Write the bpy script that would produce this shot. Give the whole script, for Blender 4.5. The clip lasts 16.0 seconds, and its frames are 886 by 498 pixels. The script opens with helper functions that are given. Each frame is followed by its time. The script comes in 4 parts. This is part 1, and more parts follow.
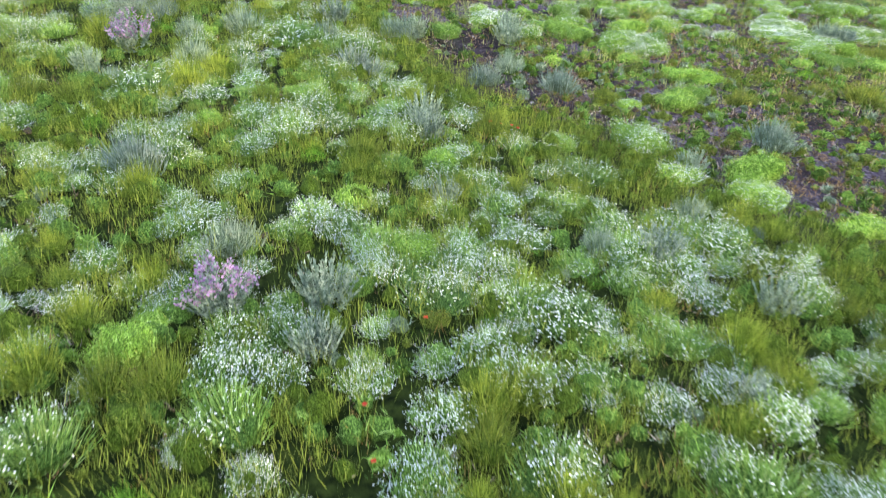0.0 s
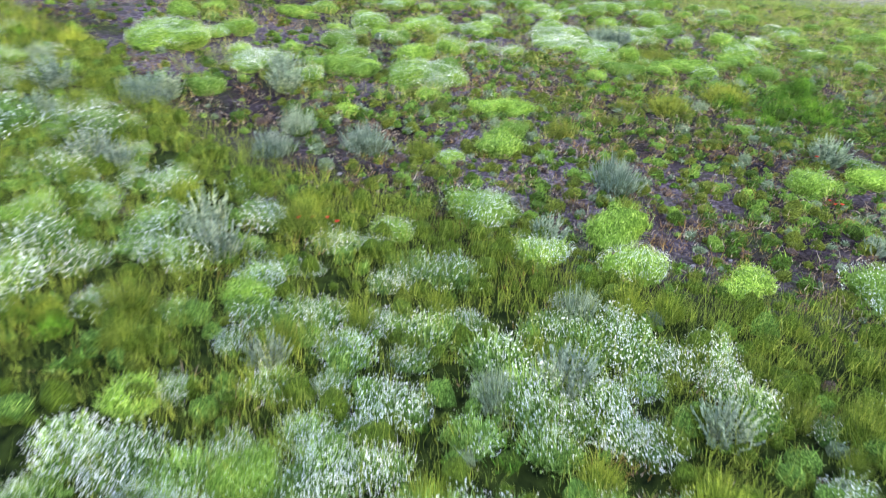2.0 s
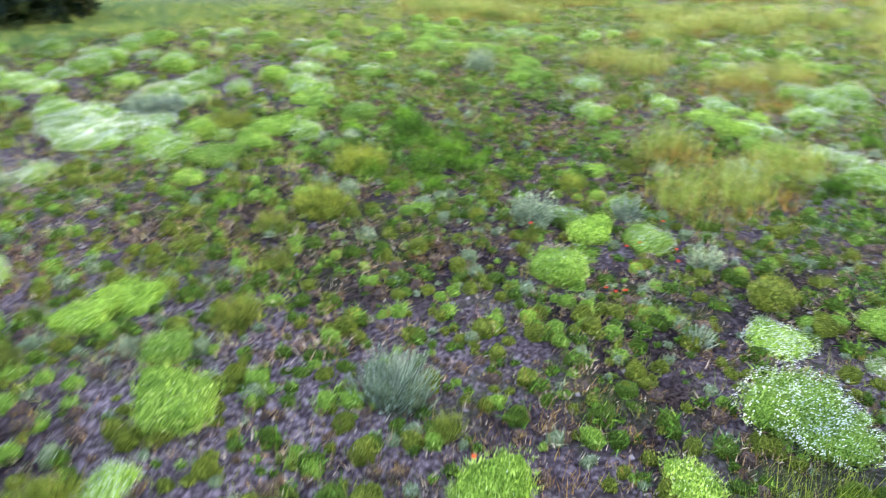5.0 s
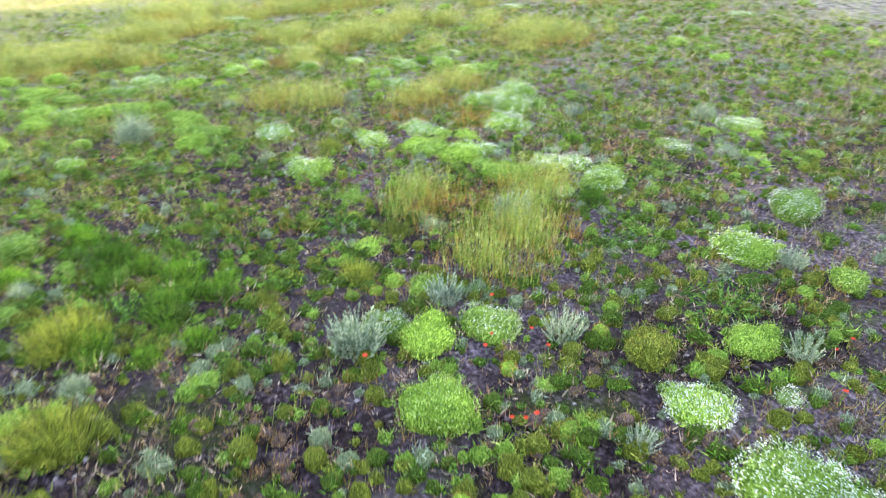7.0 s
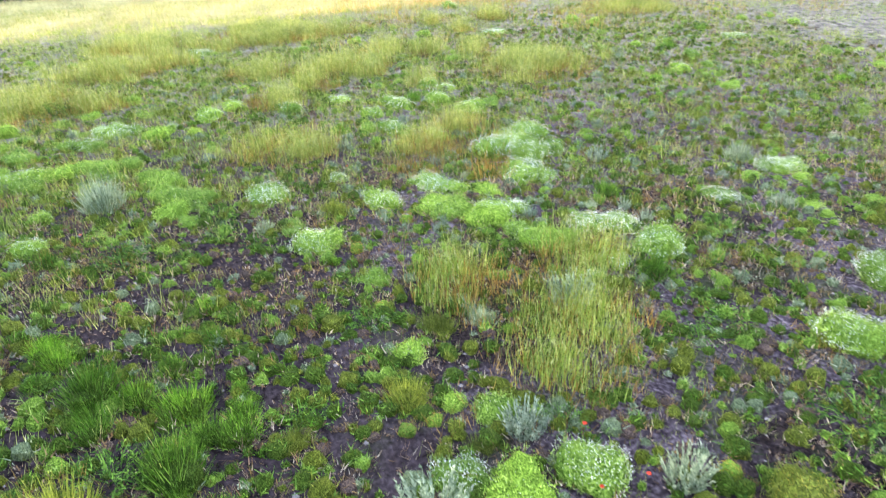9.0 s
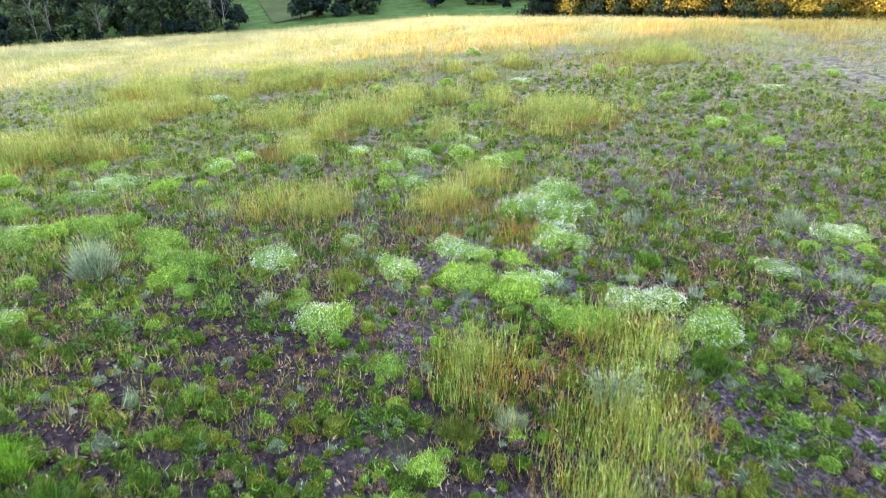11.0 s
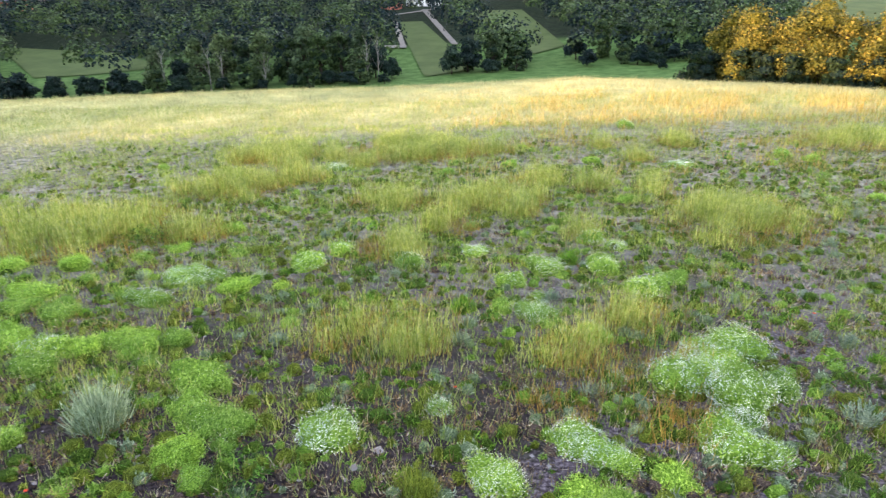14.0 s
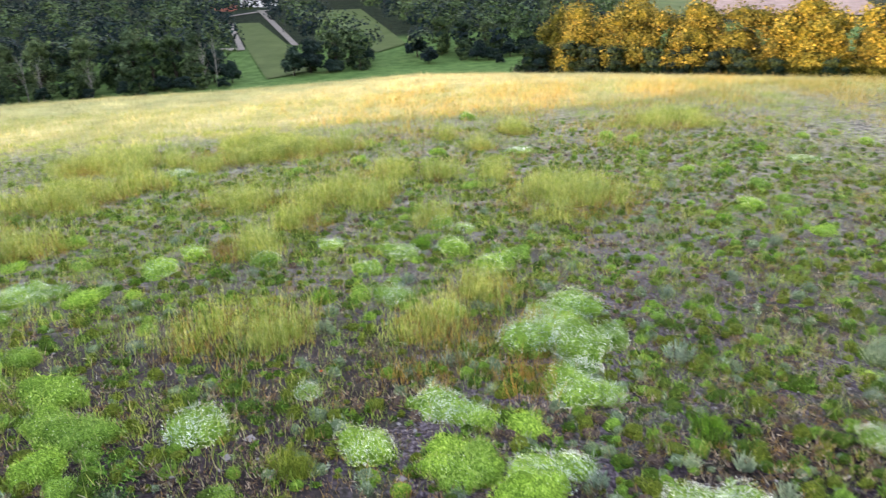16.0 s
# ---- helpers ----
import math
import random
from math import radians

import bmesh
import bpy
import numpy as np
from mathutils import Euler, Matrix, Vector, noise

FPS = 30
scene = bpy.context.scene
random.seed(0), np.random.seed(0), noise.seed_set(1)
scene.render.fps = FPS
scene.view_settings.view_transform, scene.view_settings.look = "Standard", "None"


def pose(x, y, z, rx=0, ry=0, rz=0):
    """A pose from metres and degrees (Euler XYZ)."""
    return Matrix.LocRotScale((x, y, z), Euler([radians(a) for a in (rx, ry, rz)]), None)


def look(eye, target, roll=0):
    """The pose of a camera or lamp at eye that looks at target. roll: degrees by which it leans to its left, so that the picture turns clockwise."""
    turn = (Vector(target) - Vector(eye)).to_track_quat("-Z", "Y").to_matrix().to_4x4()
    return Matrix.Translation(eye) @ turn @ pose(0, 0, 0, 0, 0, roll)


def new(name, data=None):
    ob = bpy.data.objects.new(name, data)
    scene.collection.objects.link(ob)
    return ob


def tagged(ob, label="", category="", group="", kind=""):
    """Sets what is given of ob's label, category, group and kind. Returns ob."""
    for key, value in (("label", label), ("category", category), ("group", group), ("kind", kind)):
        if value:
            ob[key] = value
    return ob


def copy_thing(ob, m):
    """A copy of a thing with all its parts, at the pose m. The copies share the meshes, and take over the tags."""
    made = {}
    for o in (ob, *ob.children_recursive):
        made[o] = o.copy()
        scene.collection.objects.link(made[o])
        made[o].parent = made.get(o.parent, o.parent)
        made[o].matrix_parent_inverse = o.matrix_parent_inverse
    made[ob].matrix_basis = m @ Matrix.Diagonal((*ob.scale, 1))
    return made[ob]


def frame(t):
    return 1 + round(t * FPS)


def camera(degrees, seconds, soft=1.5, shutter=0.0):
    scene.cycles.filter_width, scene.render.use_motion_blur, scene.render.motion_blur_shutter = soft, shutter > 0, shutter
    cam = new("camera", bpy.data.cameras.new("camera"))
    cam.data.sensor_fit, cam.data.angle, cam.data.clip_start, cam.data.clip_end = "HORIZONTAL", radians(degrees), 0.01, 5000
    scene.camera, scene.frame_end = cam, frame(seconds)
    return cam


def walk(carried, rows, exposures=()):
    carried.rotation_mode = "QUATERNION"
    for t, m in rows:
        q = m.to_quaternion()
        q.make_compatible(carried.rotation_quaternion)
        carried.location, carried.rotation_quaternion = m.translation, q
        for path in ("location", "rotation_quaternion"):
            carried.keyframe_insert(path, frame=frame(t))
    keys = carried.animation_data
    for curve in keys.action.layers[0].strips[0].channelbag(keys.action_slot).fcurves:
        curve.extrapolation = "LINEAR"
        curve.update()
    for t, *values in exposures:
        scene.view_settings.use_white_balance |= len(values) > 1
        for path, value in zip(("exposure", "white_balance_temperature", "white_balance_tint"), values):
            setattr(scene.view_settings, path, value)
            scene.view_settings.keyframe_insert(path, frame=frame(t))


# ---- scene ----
cam = camera(64.6, 16.0, soft=1.2, shutter=0.65)
EXPOSURES = [(0, 4.18, 5850, 42), (3, 4.38, 5950, 42), (5, 4.45, 6000, 41), (8, 4.55, 6050, 42), (11, 4.28, 6050, 40), (13, 4.15, 6150, 37), (16, 4.1, 6450, 40)]
SKY, SUN = 0.15, 1.0
PATH = [
    (0, (0.046, -0.794, 4.901), (0.089, 0.937, 3.9), 0.4),
    (0.5, (-0.023, -0.135, 4.904), (0.02, 1.598, 3.907), 0.5),
    (1, (-0.02, 0.566, 4.932), (0.102, 2.297, 3.937), 0.2),
    (1.5, (-0.03, 1.334, 4.969), (0.357, 3.025, 3.972), -0.2),
    (2, (-0.075, 2.175, 5.036), (0.554, 3.787, 4.033), -0.1),
    (2.5, (0.029, 3.072, 5.049), (0.71, 4.662, 4.045), -0.2),
    (3, (0.192, 3.985, 5.062), (0.999, 5.515, 4.058), -0.2),
    (3.5, (0.391, 4.923, 5.122), (1.39, 6.329, 4.11), -0.3),
    (4, (0.64, 5.868, 5.19), (1.83, 7.109, 4.168), -0.1),
    (4.5, (1.006, 6.811, 5.23), (2.394, 7.818, 4.201), -0.1),
    (5, (1.43, 7.751, 5.269), (2.985, 8.467, 4.234), 0.2),
    (5.2, (1.624, 8.093, 5.288), (3.229, 8.687, 4.252), 0.3),
    (7.3, (4.352, 10.676, 5.361), (6.03, 10.297, 4.34), 0.2),
    (7.5, (4.699, 10.828, 5.375), (6.36, 10.383, 4.354), 0.2),
    (8, (5.59, 11.146, 5.417), (7.23, 10.631, 4.394), 0.1),
    (8.5, (6.051, 11.263, 5.396), (7.705, 10.789, 4.375), 0.1),
    (8.7, (6.126, 11.259, 5.384), (7.796, 10.841, 4.365), 0.1),
    (11, (7.631, 11.005, 5.231), (9.392, 10.661, 4.346), -0.0),
    (11.5, (8.31, 10.894, 5.227), (10.078, 10.596, 4.341), 0.0),
    (12, (9.045, 10.717, 5.23), (10.835, 10.616, 4.343), -0.1),
    (12.5, (9.942, 10.552, 5.166), (11.774, 10.594, 4.365), 0.1),
    (13, (10.844, 10.405, 5.122), (12.695, 10.47, 4.367), 0.0),
    (13.5, (11.496, 10.291, 5.138), (13.347, 10.355, 4.383), 0.0),
    (14, (11.678, 10.217, 5.13), (13.53, 10.246, 4.376), -0.0),
    (14.5, (11.714, 10.167, 5.122), (13.565, 10.106, 4.367), -0.1),
    (15, (11.685, 10.152, 5.135), (13.53, 9.99, 4.38), -0.2),
    (15.5, (11.463, 10.139, 5.137), (13.296, 9.878, 4.381), -0.3),
    (16, (11.084, 10.179, 5.133), (12.898, 9.811, 4.377), -0.2),
]
walk(cam, [(t, look(eye, target, roll)) for t, eye, target, roll in PATH], EXPOSURES)

# ---------------------------------------------------------------- light
SUN_YAW, SUN_UP = 210.0, 4.0          # the sun stands low in the north-west, behind unseen rises added for shade
world = bpy.data.worlds.new("evening_sky")
scene.world = world
world.use_nodes = True
wn = world.node_tree
sky = wn.nodes.new("ShaderNodeTexSky")
sky.sky_type = 'NISHITA'
sky.sun_disc = False
sky.dust_density, sky.air_density = 0.1, 1.3
sky.sun_elevation = radians(SUN_UP)
sky.sun_rotation = radians(330.0)
wn.nodes["Background"].inputs["Strength"].default_value = SKY
wn.links.new(sky.outputs["Color"], wn.nodes["Background"].inputs["Color"])
sun_data = bpy.data.lights.new("sun", 'SUN')
sun_data.energy, sun_data.angle, sun_data.color = SUN, radians(0.5), (1.0, 0.73, 0.44)
sun = new("sun", sun_data)
sun.matrix_basis = pose(-40, 10, 60, 90 - SUN_UP, 0, SUN_YAW)

# ---------------------------------------------------------------- helpers
rng = np.random.default_rng(11)
SHADE_RISE = -2.5                            # lift of the near rise, unseen and added to shade the field


def sstep(a, b, v):
    t = np.clip((v - a) / (b - a), 0, 1)
    return t * t * (3 - 2 * t)


def terrain(x, y):
    """Height of the hill, the valley behind it and unseen rises added around to shade them."""
    x, y = np.asarray(x, float), np.asarray(y, float)
    xc, yc = np.clip(x, -6, 36), np.clip(y, -2, 20)
    dx, dy = np.maximum(x - xc, -40), y - yc
    z = .511 - .0661 * xc + .0359 * yc + .00037 * xc * xc - .00202 * xc * yc + .00046 * yc * yc
    east = sstep(30, 75, x)
    gx = np.where(dx > 0, -.053 - .00042 * (yc - 2), -.0661 + .00074 * xc - .00202 * yc)
    gy = np.where(dy > 0, np.clip(.0359 - .00202 * xc + .00092 * yc, -.012, .03),
                  np.where(dy < 0, .0359 - .00202 * xc + (.0359 + .012 * east) * east, 0))
    z = z + gx * dx + gy * dy - .0009 * np.maximum(dx, 0) ** 2
    z = z - .003 * (1 - east) * np.maximum(dy, 0) ** 2 - .0008 * np.minimum(dy, 0) ** 2
    z = z - 1.6 * sstep(20, 80, y) * sstep(50, 90, x)
    valley = -19 - .05 * np.clip(y, -60, 110) + .06 * np.clip(x - 190, 0, 600)
    m = np.maximum(z, valley)
    z = m + 3 * np.log(np.exp((z - m) / 3) + np.exp((valley - m) / 3))
    # out-of-view rise, added so its shadow covers the near field
    rise = np.interp(x, (-300, -80, -10, 4, 18, 26, 34, 40, 48, 60, 75, 110), (4, 14, 10, 7, 3.8, 2.3, 1.9, 2.2, 2.0, 0, -12, -60)) + SHADE_RISE
    z = z + np.maximum(rise - z, 0) * np.exp(-((y - 62) / 12) ** 2)
    crest = 260 + .9 * np.maximum(x - 150, 0)
    # out-of-view ridge, added to keep the valley woods out of the sun
    shade_ridge = np.interp(x, (-420, -200, -150, -118, -75, -58, -46, -25, 12), (110, 90, 25, 0, 12, 26, 32, 70, 105))
    # out-of-view hills west and south, added to block the bright horizon
    z = z + 95 * sstep(-110, -260, x) * sstep(290, 170, y) + 80 * sstep(-190, -330, y) * sstep(190, 60, x)
    return z + shade_ridge * np.exp(-((y - crest) / 55) ** 2)


def wave(x, y, size, seed):
    """Smooth noise in about -1..1 over the plan."""
    r = np.random.default_rng(seed)
    out = 0
    for k in range(6):
        a, f, p = r.uniform(0, 6.28), r.uniform(.6, 1.7) * 6.28 / size, r.uniform(0, 6.28)
        out = out + np.sin((x * np.cos(a) + y * np.sin(a)) * f + p)
    return out / 3.2


def ground_mesh(name, v, f, materials, smooth=False, slots=None):
    me = bpy.data.meshes.new(name)
    v, f = np.asarray(v, np.float32), np.asarray(f, np.int32)
    n = f.shape[1]
    me.vertices.add(len(v))
    me.vertices.foreach_set("co", v.ravel())
    me.loops.add(f.size)
    me.loops.foreach_set("vertex_index", f.ravel())
    me.polygons.add(len(f))
    me.polygons.foreach_set("loop_start", np.arange(0, f.size, n, dtype=np.int32))
    if slots is not None:
        me.polygons.foreach_set("material_index", np.asarray(slots, np.int32))
    me.polygons.foreach_set("use_smooth", np.full(len(f), smooth))
    for m in materials:
        me.materials.append(m)
    me.update(calc_edges=True)
    return me


def merge(*chunks):
    """One vertex and face array from several."""
    vs, fs, base = [], [], 0
    for v, f in chunks:
        vs.append(v)
        fs.append(f + base)
        base += len(v)
    return np.concatenate(vs), np.concatenate(fs)


def unit(v):
    return v / np.maximum(np.linalg.norm(v, axis=1, keepdims=True), 1e-9)


def needles(base, way, length, width):
    """Slim leaves of one triangle each."""
    n = len(base)
    side = unit(np.cross(way, rng.normal(size=(n, 3)))) * np.reshape(width, (-1, 1)) / 2
    tip = base + way * np.reshape(length, (-1, 1))
    mid = base + way * np.reshape(length, (-1, 1)) * .25
    v = np.stack([mid - side, mid + side, tip], 1).reshape(-1, 3)
    return v, np.arange(3 * n).reshape(-1, 3)


def blades(base, way, length, width, droop):
    """Bent leaves of two triangles each."""
    n = len(base)
    length = np.reshape(length, (-1, 1)) * np.ones((n, 1))
    side = unit(np.cross(way, rng.normal(size=(n, 3)))) * np.reshape(width, (-1, 1)) / 2
    out = way.copy()
    out[:, 2] = 0
    bend = np.reshape(droop, (-1, 1)) * length
    mid = base + way * length * .55
    tip = base + way * length + unit(out) * bend * .6 - np.array([0, 0, 1]) * bend
    v = np.stack([base, mid + side, mid - side, tip], 1).reshape(-1, 3)
    k = 4 * np.arange(n)[:, None]
    f = np.concatenate([k + [0, 1, 2], k + [2, 1, 3]])
    return v, f


def leaflets(centre, normal, along, length, width):
    """Small leaves of one triangle each, lying with their faces to the given normals."""
    n = len(centre)
    side = unit(np.cross(along, normal)) * np.reshape(width, (-1, 1)) / 2
    tip = centre + along * np.reshape(length, (-1, 1)) * .6
    foot = centre - along * np.reshape(length, (-1, 1)) * .4
    v = np.stack([foot - side, foot + side, tip], 1).reshape(-1, 3)
    return v, np.arange(3 * n).reshape(-1, 3)


def petals(centre, normal, size):
    """Small flat blossoms, four-cornered."""
    n = len(centre)
    a = unit(np.cross(normal, rng.normal(size=(n, 3)))) * np.reshape(size, (-1, 1))
    b = unit(np.cross(normal, a)) * np.reshape(size, (-1, 1))
    v = np.stack([centre - a, centre + b, centre + a, centre - b], 1).reshape(-1, 3)
    k = 4 * np.arange(n)[:, None]
    return v, np.concatenate([k + [0, 1, 2], k + [0, 2, 3]])


def specks(centre, normal, size):
    """Tiny flower heads, one triangle each."""
    n = len(centre)
    a = unit(np.cross(normal, rng.normal(size=(n, 3)))) * np.reshape(size, (-1, 1))
    b = unit(np.cross(normal, a)) * np.reshape(size, (-1, 1))
    v = np.stack([centre + a, centre - a * .5 + b * .87, centre - a * .5 - b * .87], 1).reshape(-1, 3)
    return v, np.arange(3 * n).reshape(-1, 3)


def ways(n, low, high):
    """Directions spread round the upright, between two heights in degrees."""
    up = np.sin(np.radians(low)) + rng.random(n) * (np.sin(np.radians(high)) - np.sin(np.radians(low)))
    a = rng.random(n) * 2 * np.pi
    r = np.sqrt(1 - up * up)
    return np.stack([r * np.cos(a), r * np.sin(a), up], 1)


def part(name, me, parent, label="", kind=""):
    ob = new(name, me)
    ob.parent = parent
    return tagged(ob, label, kind=kind)


# ---------------------------------------------------------------- materials
def node(tree, kind, **values):
    n = tree.nodes.new(kind)
    for key, value in values.items():
        n.inputs[key.replace("_", " ")].default_value = value
    return n


def ramp(tree, source, stops):
    n = tree.nodes.new("ShaderNodeValToRGB")
    el = n.color_ramp.elements
    while len(el) < len(stops):
        el.new(0.5)
    for e, (at, colour) in zip(el, stops):
        e.position, e.color = at, (*colour, 1)
    tree.links.new(source, n.inputs["Fac"])
    return n.outputs["Color"]


def mixed(tree, factor, a, b, mode='MIX'):
    n = tree.nodes.new("ShaderNodeMix")
    n.data_type, n.blend_type = 'RGBA', mode
    for value, socket in ((factor, n.inputs[0]), (a, n.inputs[6]), (b, n.inputs[7])):
        if isinstance(value, (float, int)):
            socket.default_value = value
        elif isinstance(value, tuple):
            socket.default_value = (*value, 1)
        else:
            tree.links.new(value, socket)
    return n.outputs[2]


def blank(name):
    m = bpy.data.materials.new(name)
    m.use_nodes = True
    return m, m.node_tree, m.node_tree.nodes["Principled BSDF"]


def leaf(name, stops, through_light=0.1, rough=0.55, spread=0.35, patch_size=0.9, clump_size=5.5, dull=0.1, calm=0.0):
    """Foliage: every leaf takes its own shade from the stops, every plant a shade of its own."""
    m, t, b = blank(name)
    stops = [(at, tuple(c * (1 - dull) + dull * (.3 * col[0] + .6 * col[1] + .1 * col[2]) for c in col)) for at, col in stops]
    island = t.nodes.new("ShaderNodeNewGeometry")
    colour = ramp(t, island.outputs["Random Per Island"], stops)
    info = t.nodes.new("ShaderNodeObjectInfo")
    tint = ramp(t, info.outputs["Random"], [(0, (1 - spread, 1 - spread, 1 - .6 * spread)), (1, (1 + spread, 1 + .8 * spread, 1))])
    colour = mixed(t, 1.0, colour, tint, 'MULTIPLY')
    patch = node(t, "ShaderNodeTexNoise", Scale=patch_size, Detail=3.0)
    t.links.new(t.nodes.new("ShaderNodeNewGeometry").outputs["Position"], patch.inputs["Vector"])
    shade = ramp(t, patch.outputs["Fac"], [(.3, (.72, .8, .8)), (.7, (1.2, 1.12, 1.0))])
    colour = mixed(t, 1.0, colour, shade, 'MULTIPLY')
    clump = node(t, "ShaderNodeTexNoise", Scale=clump_size, Detail=2.0)
    t.links.new(t.nodes.new("ShaderNodeNewGeometry").outputs["Position"], clump.inputs["Vector"])
    shade = ramp(t, clump.outputs["Fac"], [(.32, (.55, .6, .6)), (.68, (1.3, 1.25, 1.15))])
    colour = mixed(t, 1.0 - calm, colour, shade, 'MULTIPLY')
    t.links.new(colour, b.inputs["Base Color"])
    b.inputs["Roughness"].default_value = rough
    b.inputs["Specular IOR Level"].default_value = 0.06
    glow = t.nodes.new("ShaderNodeBsdfTranslucent")
    t.links.new(colour, glow.inputs["Color"])
    mix = t.nodes.new("ShaderNodeMixShader")
    mix.inputs[0].default_value = through_light
    t.links.new(b.outputs[0], mix.inputs[1])
    t.links.new(glow.outputs[0], mix.inputs[2])
    t.links.new(mix.outputs[0], t.nodes["Material Output"].inputs["Surface"])
    return m


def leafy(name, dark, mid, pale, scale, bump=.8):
    """The closed inner mass of a plant: fine leaf texture in three shades, each plant a shade of its own, darker than
    the leaves to imitate shade within.
    """
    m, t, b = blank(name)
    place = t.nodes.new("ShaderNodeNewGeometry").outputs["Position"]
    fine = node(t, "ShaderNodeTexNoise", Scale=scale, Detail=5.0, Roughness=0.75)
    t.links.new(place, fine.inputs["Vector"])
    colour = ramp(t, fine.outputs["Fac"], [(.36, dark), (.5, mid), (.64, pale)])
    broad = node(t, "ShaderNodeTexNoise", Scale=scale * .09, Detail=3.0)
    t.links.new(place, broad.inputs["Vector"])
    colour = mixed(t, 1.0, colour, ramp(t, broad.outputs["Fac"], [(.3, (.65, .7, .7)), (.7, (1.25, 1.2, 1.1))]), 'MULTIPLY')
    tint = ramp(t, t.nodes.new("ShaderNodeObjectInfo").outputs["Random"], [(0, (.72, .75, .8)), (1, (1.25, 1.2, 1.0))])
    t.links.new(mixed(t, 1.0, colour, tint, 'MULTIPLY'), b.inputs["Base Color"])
    b.inputs["Roughness"].default_value = 0.8
    b.inputs["Specular IOR Level"].default_value = 0.05
    r = node(t, "ShaderNodeBump", Strength=bump, Distance=2.2 / scale)
    t.links.new(fine.outputs["Fac"], r.inputs["Height"])
    t.links.new(r.outputs["Normal"], b.inputs["Normal"])
    return m


def plain(name, a, b_, scale, rough=0.8, bump=0.3):
    """A dull solid with two shades in patches and a fine relief."""
    m, t, b = blank(name)
    place = t.nodes.new("ShaderNodeNewGeometry").outputs["Position"]
    n1 = node(t, "ShaderNodeTexNoise", Scale=scale, Detail=6.0, Roughness=0.65)
    t.links.new(place, n1.inputs["Vector"])
    t.links.new(ramp(t, n1.outputs["Fac"], [(.3, a), (.7, b_)]), b.inputs["Base Color"])
    b.inputs["Roughness"].default_value = rough
    b.inputs["Specular IOR Level"].default_value = 0.5 if rough < .5 else 0.06
    r = node(t, "ShaderNodeBump", Strength=bump, Distance=0.05)
    t.links.new(n1.outputs["Fac"], r.inputs["Height"])
    t.links.new(r.outputs["Normal"], b.inputs["Normal"])
    return m


def soil_material():
    m, t, b = blank("stony_soil")
    place = t.nodes.new("ShaderNodeNewGeometry").outputs["Position"]

    def field(scale, detail=5.0):
        n = node(t, "ShaderNodeTexNoise", Scale=scale, Detail=detail, Roughness=0.6)
        t.links.new(place, n.inputs["Vector"])
        return n.outputs["Fac"]

    earth = ramp(t, field(13.0, 8.0), [(.40, (.005, .0035, .004)), (.54, (.026, .019, .021)), (.68, (.125, .098, .105))])
    litter = ramp(t, field(23.0), [(.42, (.004, .003, .003)), (.67, (.06, .042, .036))])
    earth = mixed(t, ramp(t, field(2.1), [(.4, (0, 0, 0)), (.6, (1, 1, 1))]), earth, litter)
    moss = ramp(t, field(15.0), [(.35, (.012, .022, .005)), (.7, (.06, .085, .02))])
    pale_earth = ramp(t, field(17.0, 6.0), [(.36, (.018, .013, .015)), (.5, (.07, .054, .06)), (.66, (.22, .178, .19))])
    earth = mixed(t, ramp(t, field(.28, 4.0), [(.45, (0, 0, 0)), (.58, (1, 1, 1))]), earth, pale_earth)
    near = mixed(t, ramp(t, field(.8), [(.52, (0, 0, 0)), (.68, (.7, .7, .7))]), earth, moss)
    straw = ramp(t, field(.5, 12.0), [(.34, (.22, .23, .085)), (.5, (.31, .31, .13)), (.66, (.40, .38, .18))])
    meadow = ramp(t, field(.35, 8.0), [(.35, (.04, .085, .02)), (.7, (.09, .15, .042))])
    split = t.nodes.new("ShaderNodeSeparateXYZ")
    t.links.new(place, split.inputs[0])

    def reach(a, c, source):
        n = t.nodes.new("ShaderNodeMapRange")
        n.interpolation_type = 'SMOOTHSTEP'
        n.inputs["From Min"].default_value, n.inputs["From Max"].default_value = a, c
        t.links.new(source, n.inputs["Value"])
        return n.outputs["Result"]

    across = t.nodes.new("ShaderNodeMath")
    across.operation = 'ADD'
    t.links.new(split.outputs["X"], across.inputs[0])
    t.links.new(split.outputs["Y"], across.inputs[1])
    # near black under the slope grass, imitating shade between the tufts
    gap_dark = ramp(t, field(7.0, 8.0), [(.35, (.004, .007, .002)), (.7, (.03, .045, .008))])
    # paler soil, mixed in with growing X
    shoulder_soil = ramp(t, field(3.0, 10.0), [(.36, (.05, .046, .034)), (.66, (.32, .29, .23))])
    # darker soil within one stretch of the plan
    dark_soil = ramp(t, field(14.0), [(.35, (.007, .005, .005)), (.7, (.062, .046, .048))])
    dark_reach = product(t, reach(9.0, 12.0, split.outputs["X"]), product(t, reach(25.0, 21.0, split.outputs["X"]), product(t, reach(8.5, 12.0, split.outputs["Y"]), reach(19.0, 16.5, split.outputs["Y"]))))
    near = mixed(t, dark_reach, near, dark_soil)
    near = mixed(t, reach(17.0, 34.0, split.outputs["X"]), near, shoulder_soil)
    near = mixed(t, reach(14.5, 11.5, across.outputs[0]), near, gap_dark)
    colour = mixed(t, reach(40.0, 52.0, split.outputs["X"]), near, straw)
    colour = mixed(t, reach(105.0, 125.0, split.outputs["X"]), colour, meadow)
    colour = mixed(t, product(t, reach(24.0, 27.0, split.outputs["Y"]), reach(36.0, 22.0, split.outputs["X"])), colour, meadow)
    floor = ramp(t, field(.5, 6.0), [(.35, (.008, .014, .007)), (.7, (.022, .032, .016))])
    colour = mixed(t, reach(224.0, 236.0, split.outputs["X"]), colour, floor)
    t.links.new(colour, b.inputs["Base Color"])
